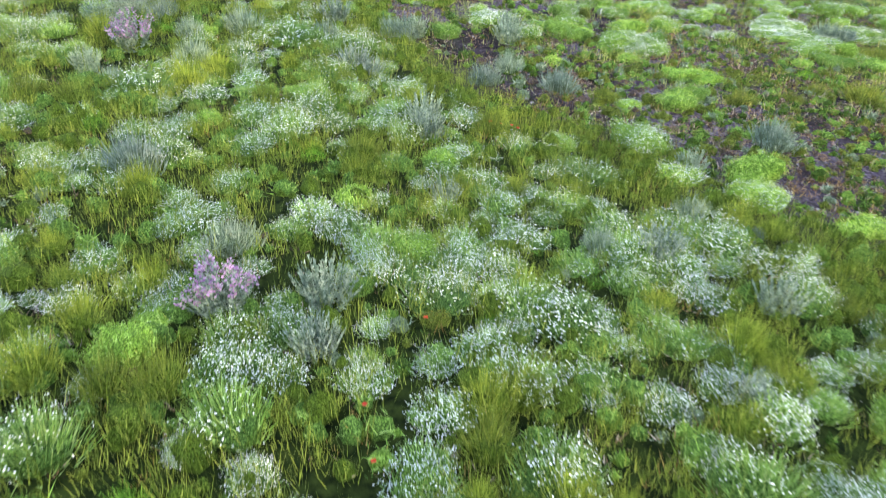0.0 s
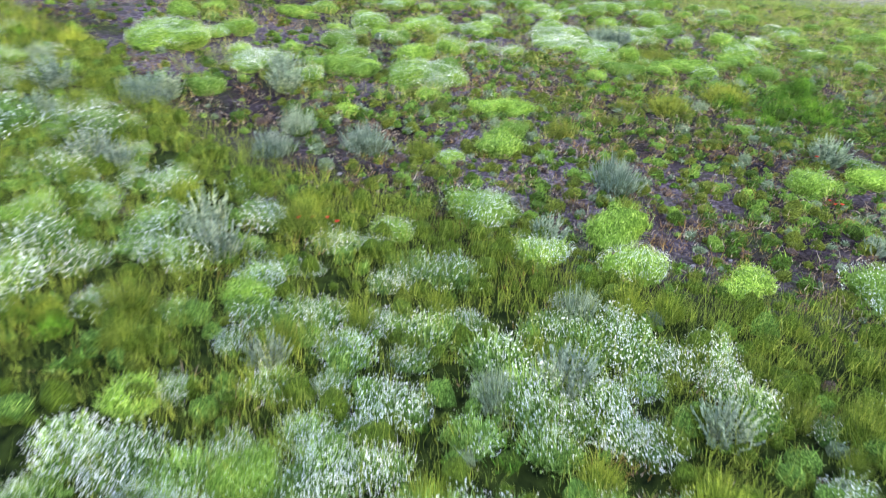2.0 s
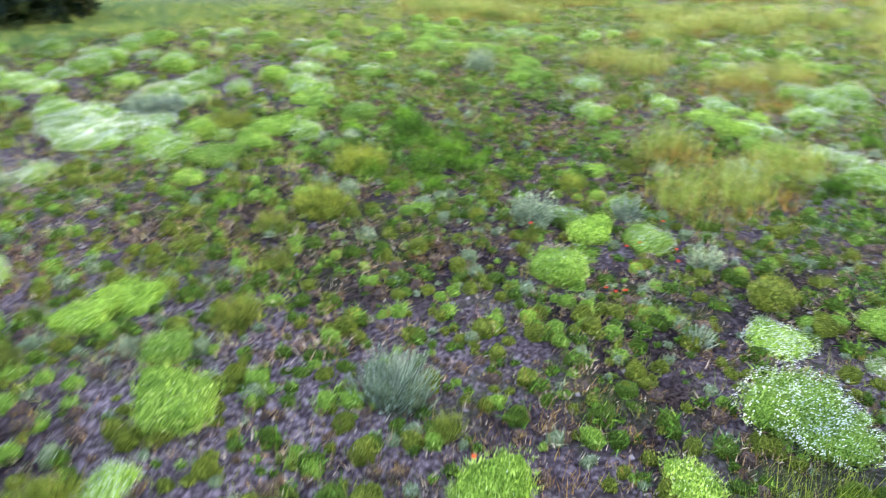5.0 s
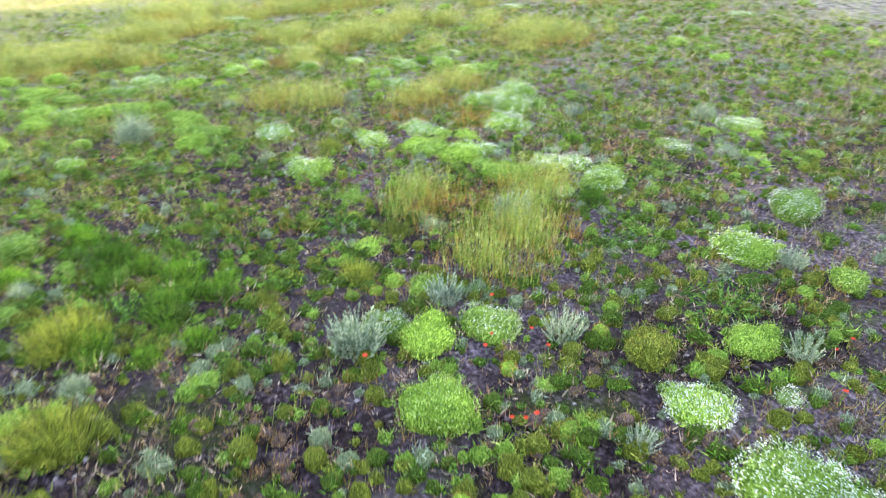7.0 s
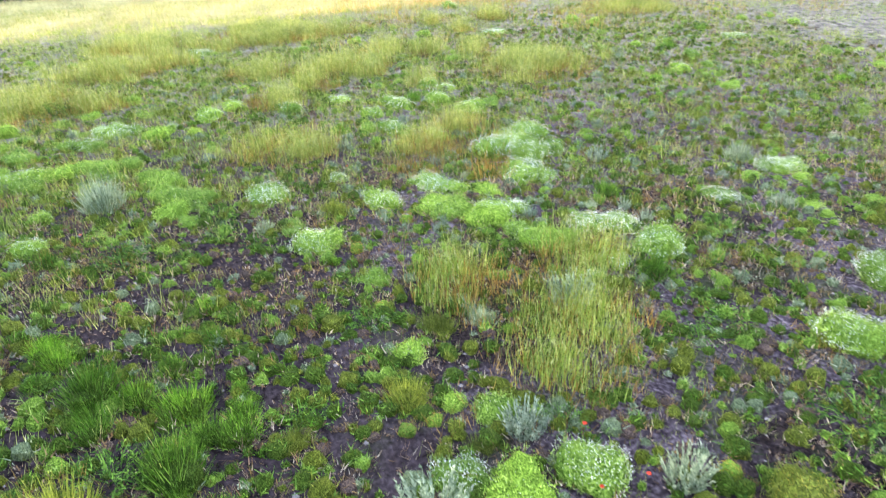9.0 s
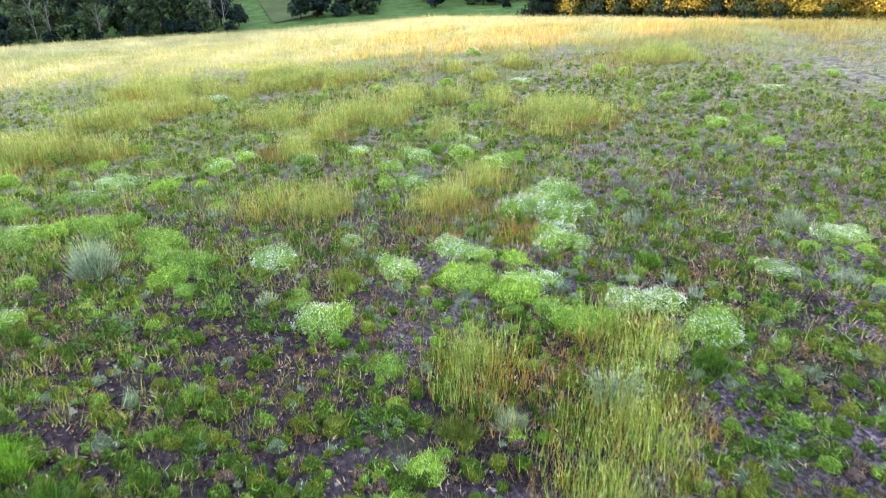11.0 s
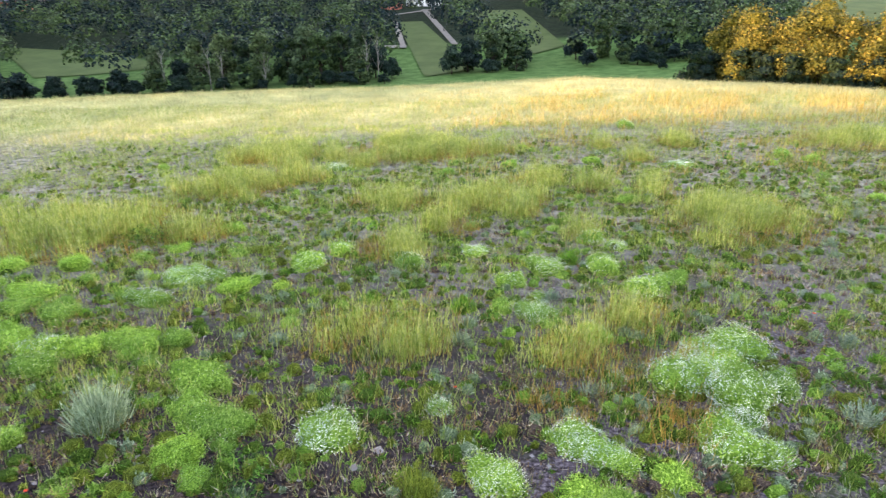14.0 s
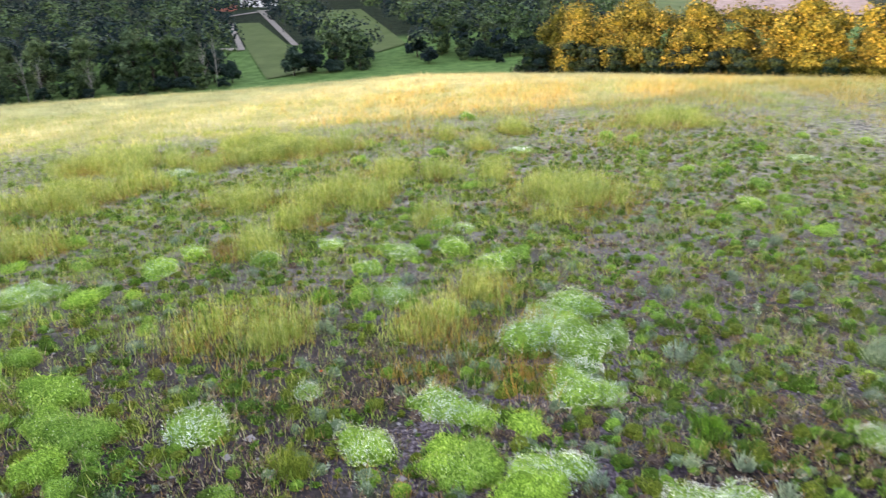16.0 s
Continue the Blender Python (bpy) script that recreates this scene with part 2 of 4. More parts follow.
    b.inputs["Roughness"].default_value = 0.95
    b.inputs["Specular IOR Level"].default_value = 0.03
    r = node(t, "ShaderNodeBump", Strength=0.7, Distance=0.06)
    t.links.new(field(11.0, 9.0), r.inputs["Height"])
    t.links.new(r.outputs["Normal"], b.inputs["Normal"])
    return m


def product(t, a, b):
    n = t.nodes.new("ShaderNodeMath")
    n.operation = 'MULTIPLY'
    t.links.new(a, n.inputs[0])
    t.links.new(b, n.inputs[1])
    return n.outputs[0]


SOIL = soil_material()
MOUND_LEAF = leaf("cotton_green_leaf", [(0, (.15, .31, .025)), (.5, (.25, .45, .05)), (1, (.42, .60, .15))], .08, calm=.5, dull=.05)
# cores: darker copies of the leaf colours, imitating shade inside the plants
MOUND_CORE = leafy("mound_inner_shade", (.010, .028, .003), (.09, .19, .018), (.28, .45, .07), 60)
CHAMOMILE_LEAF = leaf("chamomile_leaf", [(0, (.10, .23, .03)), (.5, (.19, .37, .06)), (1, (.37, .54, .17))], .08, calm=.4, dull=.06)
CHAMOMILE_CORE = leafy("chamomile_inner_shade", (.005, .014, .003), (.045, .11, .016), (.20, .34, .075), 60)
SLOPE_CORE = leafy("slope_grass_inner_shade", (.007, .014, .002), (.055, .10, .008), (.19, .28, .03), 70)
HERB_CORE = leafy("herb_inner_shade", (.004, .010, .002), (.028, .062, .007), (.11, .18, .025), 70)
OLIVE_CORE = leafy("olive_inner_shade", (.006, .009, .002), (.055, .08, .009), (.19, .24, .035), 70)
GREY_CORE = leafy("grey_inner_shade", (.012, .02, .010), (.09, .135, .07), (.26, .32, .21), 70)
DRY_CORE = leafy("dry_inner_shade", (.012, .008, .007), (.09, .06, .048), (.28, .20, .16), 70)
DAISY = leaf("white_petal", [(0, (.66, .72, .55)), (.4, (.82, .84, .78)), (1, (.92, .92, .90))], .1, .6, .03)
WOOL = leaf("woolly_grey_leaf", [(0, (.12, .19, .12)), (.5, (.27, .37, .27)), (1, (.48, .57, .45))], .2, .8, .2)
PURPLE_PETAL = leaf("purple_petal", [(0, (.34, .16, .36)), (1, (.60, .38, .58))], .2, .6, .1)
HERB_LEAF = leaf("dark_herb_leaf", [(0, (.008, .035, .004)), (.5, (.045, .145, .014)), (1, (.17, .38, .04))])
FRESH_LEAF = leaf("fresh_herb_leaf", [(0, (.03, .11, .006)), (.5, (.10, .28, .016)), (1, (.28, .50, .06))], .12, dull=.03)
OLIVE_LEAF = leaf("olive_broom_leaf", [(0, (.09, .13, .012)), (.5, (.19, .26, .02)), (1, (.31, .36, .05))])
GRASS = leaf("green_grass_blade", [(0, (.05, .09, .01)), (.5, (.16, .22, .022)), (1, (.37, .42, .08))])
SLOPE_GRASS = leaf("lush_slope_blade", [(0, (.08, .14, .008)), (.5, (.22, .32, .014)), (1, (.42, .50, .05))])
SHOULDER_GRASS = leaf("shoulder_grass_blade", [(0, (.10, .19, .015)), (.5, (.22, .35, .04)), (1, (.42, .52, .13))])
PALE_GRASS = leaf("pale_grass_blade", [(0, (.13, .21, .028)), (.45, (.25, .34, .065)), (.8, (.42, .46, .16)), (1, (.56, .53, .24))], dull=.05)
SEED_HEAD = leaf("pale_seed_head", [(0, (.24, .32, .055)), (.5, (.42, .49, .12)), (1, (.62, .63, .25))], .25, .6, .1)
GOLD_GRASS = leaf("sun_gold_blade", [(0, (.24, .16, .035)), (.5, (.42, .30, .07)), (1, (.55, .43, .15))], .25, .6, .1)
TAN = leaf("tan_dry_stalk", [(0, (.18, .14, .11)), (.5, (.38, .32, .25)), (1, (.60, .54, .44))], .2, .7, .1)
HAY = leaf("hay_blade", [(0, (.30, .30, .15)), (.5, (.39, .37, .20)), (1, (.50, .46, .27))], .3, .6, .1, .5, .35)
RUST_GRASS = leaf("rusty_grass_blade", [(0, (.19, .095, .018)), (.5, (.40, .23, .04)), (1, (.52, .37, .09))])
DRY = leaf("dry_litter_leaf", [(0, (.03, .02, .02)), (.4, (.12, .082, .08)), (.6, (.27, .16, .09)), (.75, (.27, .21, .215)), (1, (.50, .425, .43))], .15, .8)
YELLOW_PETAL = leaf("yellow_petal", [(0, (.55, .36, .02)), (1, (.75, .58, .05))], .2, .6, .1)
POPPY_PETAL = leaf("poppy_petal", [(0, (.55, .03, .008)), (1, (.75, .07, .015))], .25, .5, .1)
STONE = plain("pale_stone", (.16, .14, .135), (.30, .27, .26), 18)
BARK = plain("tree_bark", (.022, .017, .014), (.05, .04, .034), 9)
PALE_BARK = plain("bare_grey_bark", (.12, .11, .10), (.22, .21, .19), 6)
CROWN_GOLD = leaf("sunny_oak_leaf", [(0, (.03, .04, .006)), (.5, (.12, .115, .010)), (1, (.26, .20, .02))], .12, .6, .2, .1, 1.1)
# blue put into the leaf colour for the haze of distance
CROWN_DARK = leaf("dark_hazy_wood_leaf", [(0, (.006, .014, .015)), (.6, (.014, .030, .030)), (1, (.034, .062, .054))], .1, .6, .35, .04, .2, .0)
# crown insides: the crown leaf colours again, darkened for shade within the foliage
CROWN_GOLD_IN = leafy("oak_crown_inner_shade", (.02, .025, .004), (.09, .085, .010), (.18, .15, .018), 3)
CROWN_DARK_IN = leafy("wood_crown_inner_shade", (.004, .010, .009), (.011, .025, .022), (.027, .05, .04), 2)
CROWN_GREY_IN = leafy("poplar_crown_inner_shade", (.012, .022, .010), (.04, .07, .03), (.08, .12, .055), 2)
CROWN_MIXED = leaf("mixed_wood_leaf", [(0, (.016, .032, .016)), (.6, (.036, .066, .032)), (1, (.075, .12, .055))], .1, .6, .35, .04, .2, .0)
# leaf colour darkened to stand in for shade at the oak row's foot
CROWN_BUSH = leaf("shade_dark_bush_leaf", [(0, (.006, .014, .006)), (.5, (.013, .028, .010)), (1, (.03, .05, .018))], .05)
CROWN_GREY = leaf("grey_poplar_leaf", [(0, (.022, .042, .02)), (.6, (.055, .092, .042)), (1, (.10, .15, .068))], .1, .6, .2, .1, .3)
FIELD = plain("mown_field", (.045, .066, .018), (.074, .10, .03), .12, .9, .05)
PLOUGHED = plain("ploughed_earth", (.20, .13, .11), (.30, .21, .18), .2, .95, .05)
TRACK = plain("gravel_track", (.14, .12, .10), (.22, .19, .16), .6, .95, .05)
WALL = plain("red_plaster", (.34, .10, .07), (.46, .17, .12), 1.5)
WHITE_WALL = plain("white_plaster", (.66, .64, .62), (.78, .77, .75), 1.5)
ROOF = plain("slate_roof", (.12, .13, .17), (.22, .23, .27), 2.0)
GLASS = plain("window_pane", (.03, .04, .05), (.06, .07, .08), 1.0, .15, .0)

# ---------------------------------------------------------------- ground
def axis(knots):
    return np.unique(np.round(np.concatenate([np.arange(a, b, s) for a, b, s in knots]), 3))


gx = axis([(-3000, -400, 260), (-400, -40, 12), (-40, -10, 2), (-10, 40, .4), (40, 130, 1.0), (130, 520, 6), (520, 3100, 215)])
gy = axis([(-3000, -260, 230), (-260, -60, 8), (-60, -12, 1.5), (-12, 32, .4), (32, 90, 1.5), (90, 300, 7), (300, 3100, 235)])
GX, GY = np.meshgrid(gx, gy)
GZ = terrain(GX, GY)
near = sstep(-14, -8, GX) * sstep(60, 38, GX) * sstep(-16, -10, GY) * sstep(36, 30, GY)
GZ = GZ + near * (.035 * wave(GX, GY, 1.4, 3) + .02 * wave(GX, GY, .6, 4))
v = np.stack([GX, GY, GZ], -1).reshape(-1, 3)
k = np.arange(len(gy) - 1)[:, None] * len(gx) + np.arange(len(gx) - 1)
f = np.stack([k, k + 1, k + len(gx) + 1, k + len(gx)], -1).reshape(-1, 4)
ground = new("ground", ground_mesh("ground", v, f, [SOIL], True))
tagged(ground, "stony mauve-brown hill soil with moss, straw and meadow", "ground", kind="structure")


def lie(x, y, lift=0.0):
    return np.stack([x, y, terrain(x, y) + lift], -1)


# ---------------------------------------------------------------- plants, built once each
def dome(lobes, squash):
    a = rng.uniform(0, 6.28, lobes)
    h = rng.uniform(.1, .9, lobes)
    s = rng.uniform(.08, .30, lobes)
    c = np.stack([np.cos(a) * np.sqrt(1 - h * h), np.sin(a) * np.sqrt(1 - h * h), h], 1)

    def surface(w):
        r = .80 + (s * np.exp(-((1 - w @ c.T) / .085))).sum(1)
        p = w * r[:, None] * np.array([1, 1, squash])
        p[:, 2] = np.maximum(p[:, 2] + .21 * squash, .0)
        return p
    return surface


def core(surface, shrink=.84, n=18, m=8):
    a, h = np.meshgrid(np.arange(n) / n * 2 * np.pi, np.linspace(-.3, 1, m))
    h = np.clip(h, -.3, .999).ravel()
    a = a.ravel()
    w = np.stack([np.cos(a) * np.sqrt(1 - h * h), np.sin(a) * np.sqrt(1 - h * h), h], 1)
    v = surface(w) * shrink
    f = []
    for j in range(m - 1):
        for i in range(n):
            p, q = j * n + i, j * n + (i + 1) % n
            f += [(p, q, q + n), (p, q + n, p + n)]
    return v, np.array(f)


def make_mound(name, shoots, flowers, squash, leaf_material, petal_material, upright, label, category, group, fine=1.0, bloom_size=.02):
    thing = tagged(new(name), label, category, group)
    shoots, flowers = int(.88 * shoots / fine ** 1.3), int(1.5 * flowers / fine ** 1.4)
    surface = dome(11 if fine >= 1 else 18, squash)
    inner = core(surface, 1 - .11 * fine)
    w = ways(shoots, -24, 90)
    out = unit(w * np.array([1, 1, 1 / squash]))
    face = unit(out + rng.normal(size=w.shape) * .24)
    rise = unit(np.array([0, 0, .25 + .5 * upright]) + out * .5 + rng.normal(size=w.shape) * .35)
    along = unit(rise - face * (rise * face).sum(1)[:, None] * .75)
    leaves = leaflets(surface(w) * (1 - fine * rng.uniform(-.03, .11, (shoots, 1))), face, along, fine * rng.uniform(.08, .19, shoots), fine * rng.uniform(.028, .055, shoots))
    w = ways(shoots // 2, -14, 90)
    way = unit(w * .8 + np.array([0, 0, upright]) + rng.normal(size=w.shape) * .3)
    spikes = needles(surface(w) * (1 - fine * .06), way, fine * (.08 + .26 * rng.random(len(w)) ** 1.7), fine * rng.uniform(.014, .026, len(w)))
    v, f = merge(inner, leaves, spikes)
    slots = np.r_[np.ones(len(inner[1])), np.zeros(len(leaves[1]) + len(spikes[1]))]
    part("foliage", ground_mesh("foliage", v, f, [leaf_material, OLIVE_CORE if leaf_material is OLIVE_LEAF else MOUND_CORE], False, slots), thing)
    if flowers:
        w = ways(int(flowers * 1.7), 12, 90)
        bare = .55 * np.sin(w @ rng.normal(size=(3, 1)) * 5 + 1)[:, 0] + rng.normal(size=len(w)) * .45 + 1.1 * w[:, 2]
        w = w[np.argsort(-bare)[:flowers]]
        top = surface(w) + unit(w + [0, 0, upright]) * fine * (.03 + .16 * rng.random((len(w), 1)) ** 1.5)
        bloom = specks(top, unit(w * .6 + [0, 0, .7] + rng.normal(size=w.shape) * .4), fine ** .8 * bloom_size * .62 * rng.uniform(.7, 1.3, len(w)))
        part("bloom", ground_mesh("bloom", *bloom, [petal_material]), thing, "small white daisy heads" if petal_material is DAISY else "small yellow flower heads", "stuff")
    return thing


def make_tuft(name, stems, flowers, tall, stem_material, heart_material, lean, label, category, group, broad=1.0):
    """A soft tuft: fine stems rising from a low leafy heart and leaning out all round, flower heads at their tips."""
    thing = tagged(new(name), label, category, group)
    n = 3
    a0, off = rng.uniform(0, 6.28, n), rng.uniform(.12, .4, n)
    centre = np.stack([np.cos(a0) * off, np.sin(a0) * off], 1)
    which = rng.integers(0, n, stems)
    a, d = rng.uniform(0, 6.28, stems), np.sqrt(rng.random(stems))
    wide = rng.uniform(.45, .75, n)[which]
    base = np.stack([centre[which, 0] + np.cos(a) * d * wide, centre[which, 1] + np.sin(a) * d * wide, -.03 + .22 * tall * (1 - d)], 1)
    way = unit(np.stack([np.cos(a) * d * lean, np.sin(a) * d * lean, np.full(stems, .9)], 1) + rng.normal(size=(stems, 3)) * .16)
    length = tall * (1 - .45 * d ** 2) * rng.uniform(.55, 1.1, stems) * rng.uniform(.8, 1.2, n)[which]
    rods = needles(base, way, length, broad * rng.uniform(.018, .034, stems))
    n_leaf = stems // 2
    at = rng.integers(0, stems, n_leaf)
    spot = base[at] + way[at] * (length[at] * rng.uniform(.35, .95, n_leaf))[:, None]
    face = unit(np.stack([base[at, 0] * .7, base[at, 1] * .7, np.full(n_leaf, .8)], 1) + rng.normal(size=(n_leaf, 3)) * .35)
    small = leaflets(spot, face, unit(way[at] + rng.normal(size=(n_leaf, 3)) * .5), broad * rng.uniform(.07, .15, n_leaf), broad * rng.uniform(.025, .045, n_leaf))
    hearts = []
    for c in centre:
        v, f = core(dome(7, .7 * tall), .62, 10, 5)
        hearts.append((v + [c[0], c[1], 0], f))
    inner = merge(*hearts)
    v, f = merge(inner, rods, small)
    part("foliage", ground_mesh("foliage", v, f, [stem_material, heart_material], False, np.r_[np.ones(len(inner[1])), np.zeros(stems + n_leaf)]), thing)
    if flowers:
        patchy = np.sin(4 * base[:, 0] + a0[0]) + np.sin(4 * base[:, 1] + a0[1]) + 1.2 * rng.normal(size=stems) - .8 * d
        at = np.repeat(np.argsort(-patchy)[:flowers], 2)
        tip = base[at] + way[at] * (length[at] * rng.uniform(.8, 1.05, len(at)))[:, None] + rng.normal(size=(len(at), 3)) * .03
        part("bloom", ground_mesh("bloom", *specks(tip, unit(way[at] + rng.normal(size=(len(at), 3)) * .45 + [0, 0, .4]), rng.uniform(.013, .028, len(at))), [DAISY]), thing, "small white daisy heads", "stuff")
    return thing


def make_woolly(name, stems, purple, label, category, group):
    """A bushy sage: many upright stems thick with small soft leaves, rounded above."""
    thing = tagged(new(name), label, category, group)
    a, d = rng.uniform(0, 6.28, stems), np.sqrt(rng.random(stems))
    base = np.stack([np.cos(a) * d * .42, np.sin(a) * d * .42, 0 * a], 1)
    w = unit(np.stack([np.cos(a) * d * .42, np.sin(a) * d * .42, 1.0 - .25 * d], 1) + rng.normal(size=(stems, 3)) * .09)
    tall = rng.uniform(1.05, 1.5, stems) * (1.12 - .42 * d)
    stalk = blades(base, w, tall, np.full(stems, .035), rng.uniform(-.04, .05, stems))
    n = 26
    at = np.repeat(np.arange(stems), n)
    along = np.tile(np.linspace(.10, 1.06, n), stems) + rng.normal(size=len(at)) * .025
    root = base[at] + w[at] * (tall[at] * along)[:, None]
    out = unit(rng.normal(size=(len(at), 3)) * [1, 1, .35] + base[at] * 1.2)
    way = unit(out * .8 + w[at] * (.45 + .8 * along[:, None]))
    size = (1.12 - .5 * along) * rng.uniform(.13, .22, len(at))
    face = unit(out * .7 + np.array([0, 0, .8]) + rng.normal(size=out.shape) * .3)
    leaves = leaflets(root + way * (size * .4)[:, None], face, way, size, size * .48)
    part("stalk", ground_mesh("stalk", *stalk, [WOOL]), thing, "", "stuff")
    part("foliage", ground_mesh("foliage", *leaves, [WOOL]), thing)
    if purple:
        top = base[at] + w[at] * (tall[at] * (.8 + .28 * rng.random(len(at))))[:, None] + rng.normal(size=(len(at), 3)) * .05
        keep = rng.random(len(at)) < purple
        bloom = petals(top[keep], unit(rng.normal(size=(keep.sum(), 3)) + [0, 0, .8]), rng.uniform(.025, .05, keep.sum()))
        part("bloom", ground_mesh("bloom", *bloom, [PURPLE_PETAL]), thing, "pale purple flower spikes", "stuff")
    return thing


def make_herb(name, leaves, leaf_material, label, category, group):
    thing = tagged(new(name), label, category, group)
    w = ways(leaves, 12, 85)
    base = np.stack([w[:, 0], w[:, 1], 0 * w[:, 2]], 1) * .55 * rng.random((leaves, 1)) ** .5
    stalk = blades(base, w, rng.uniform(.6, 1.0, leaves), rng.uniform(.03, .05, leaves), rng.uniform(.1, .45, leaves))
    n = leaves * 9
    at = rng.integers(0, leaves, n)
    root = base[at] + w[at] * rng.uniform(.25, .9, (n, 1))
    small = blades(root, unit(w[at] + rng.normal(size=(n, 3)) * .8), rng.uniform(.10, .22, n), rng.uniform(.03, .06, n), rng.uniform(.1, .4, n))
    part("foliage", ground_mesh("foliage", *merge(stalk, small), [leaf_material]), thing)
    return thing


def make_poppy():
    thing = tagged(new("poppy"), "single scarlet poppy on a thin hairy stem", "flower", "poppies in the meadow")
    w = np.array([[.1, .05, 1.0]])
    stem = blades(np.zeros((3, 3)), unit(np.array([[.12, .05, 1.], [.5, .3, .6], [-.5, .2, .6]])), np.array([.34, .16, .15]), np.array([.012, .03, .03]), np.array([0, .2, .2]))
    part("stem", ground_mesh("stem", *stem, [HERB_LEAF]), thing)
    a = np.arange(6) / 6 * 2 * np.pi
    centre = np.array([.042, .02, .335])
    rim = centre + np.stack([np.cos(a) * .042, np.sin(a) * .042, .018 + .012 * (np.arange(6) % 2)], 1)
    v = np.concatenate([[centre], rim])
    f = np.array([(0, i + 1, (i + 1) % 6 + 1) for i in range(6)])
    part("flower", ground_mesh("flower", v, f, [POPPY_PETAL]), thing, "scarlet cupped petals")
    return thing


MADE = {}


def plant(key, make, x, y, size, tall=1.0, sink=.03):
    """Sets a plant of that make on the ground; the first is built, the others are copies."""
    turn = rng.uniform(0, 360)
    m = pose(x, y, float(terrain(x, y)) - sink, rng.uniform(-5, 5), rng.uniform(-5, 5), turn) @ Matrix.Diagonal((size, size, size * tall, 1))
    if key not in MADE:
        MADE[key] = make()
        MADE[key].matrix_basis = m
        return MADE[key]
    first = MADE[key]
    s = first.scale
    return copy_thing(first, m @ Matrix.Diagonal((1 / s[0], 1 / s[1], 1 / s[2], 1)))


def green_mound(x, y, r):
    i = rng.integers(0, 3)
    fine = .56 if r > .5 else .92 if r > .3 else 1.1 if r > .2 else 1.5
    plant(("green", i, fine), lambda: make_mound("shrub_mound", 950, (20, 60, 130)[i], (.74, .66, .82)[i], MOUND_LEAF, DAISY, .6,
          "rounded yellow-green cotton shrub with few flowers, on stony soil", "shrub", "green shrub mounds", fine), x, y, r, rng.uniform(.85, 1.1))


def flowery_mound(x, y, r):
    i = rng.integers(0, 3)
    fine = .56 if r > .5 else .92 if r > .3 else 1.1 if r > .2 else 1.5
    plant(("flowery", i, fine), lambda: make_mound("flowering_shrub", 880, (440, 620, 820)[i], (.68, .60, .74)[i], MOUND_LEAF, DAISY, .55,
          "rounded green shrub sprinkled with small white daisies", "shrub", "flowering shrub mounds", fine, .027), x, y, r, rng.uniform(.85, 1.1))


def white_mound(x, y, r):
    i = rng.integers(0, 2)
    fine = .56 if r > .5 else .92 if r > .3 else 1.1 if r > .2 else 1.5
    plant(("white", i, fine), lambda: make_mound("white_daisy_cushion", 800, (760, 960)[i], (.60, .54)[i], MOUND_LEAF, DAISY, .3,
          "low cushion covered thick with white daisy heads", "shrub", "white flowering cushions", fine, .032), x, y, r, rng.uniform(.8, 1.05))


def olive_bush(x, y, r):
    i = rng.integers(0, 2)
    plant(("olive", i), lambda: make_tuft("broom_tuft", 800, 0, (1.3, 1.15)[i], OLIVE_LEAF, OLIVE_CORE, .55,
          "fine-stemmed olive-yellow broom tuft standing on bare soil", "shrub", "olive broom tufts", .9), x, y, r, rng.uniform(.8, 1.05))


def yellow_bush(x, y, r):
    plant(("yellow", 0), lambda: make_mound("yellow_flowering_bush", 1100, 300, .95, OLIVE_LEAF, YELLOW_PETAL, .6,
          "loose olive bush with many small yellow flowers", "shrub", "yellow flowering bushes"), x, y, r, rng.uniform(.8, 1.05))


def woolly_plant(x, y, r):
    i = rng.integers(0, 4)
    label = "upright grey-green woolly sage with soft leaves"
    if i < 2:
        plant(("woolly", i), lambda: make_woolly("woolly_sage", (66, 58)[i], 0, label, "shrub", "grey woolly plants"), x, y, r * 1.1, rng.uniform(.95, 1.15))
    else:
        plant(("woolly", i), lambda: make_tuft("woolly_sage", 620, 0, (1.35, 1.2)[i - 2], WOOL, GREY_CORE, .5, label, "shrub", "grey woolly plants", 1.15), x, y, r * 1.1, rng.uniform(.9, 1.15))


def purple_plant(x, y, r):
    plant(("purple", 0), lambda: make_woolly("purple_sage", 56, .5, "grey woolly sage with pale purple flower spikes", "shrub", "purple sages"), x, y, r * 1.2, 1.0)


def herb_clump(x, y, r):
    plant(("herb", 0), lambda: make_herb("leafy_herb", 70, HERB_LEAF, "spreading dark green leafy herb clump", "herb", "dark herb clumps"), x, y, r * 1.15, rng.uniform(.8, 1.1))


def fresh_herb(x, y, r):
    i = rng.integers(0, 3)
    plant(("fresh", i), lambda: make_tuft("fresh_herb", 600, 0, (1.15, 1.0, 1.3)[i], FRESH_LEAF, HERB_CORE, .6,
          "fresh bright green upright herb tuft on dark soil", "herb", "fresh green herb tufts", .95), x, y, r, rng.uniform(.8, 1.15))


def daisy_tuft(x, y, r):
    i = rng.integers(0, 4)
    plant(("daisy_tuft", i), lambda: make_tuft("daisy_tuft", 620, (230, 360, 470, 130)[i], (.85, .75, .7, .95)[i], CHAMOMILE_LEAF, CHAMOMILE_CORE, .75,
          "soft green chamomile tuft with white heads, leaning into its neighbours", "flowers", "chamomile tufts on the slope"), x, y, r, rng.uniform(.85, 1.15))


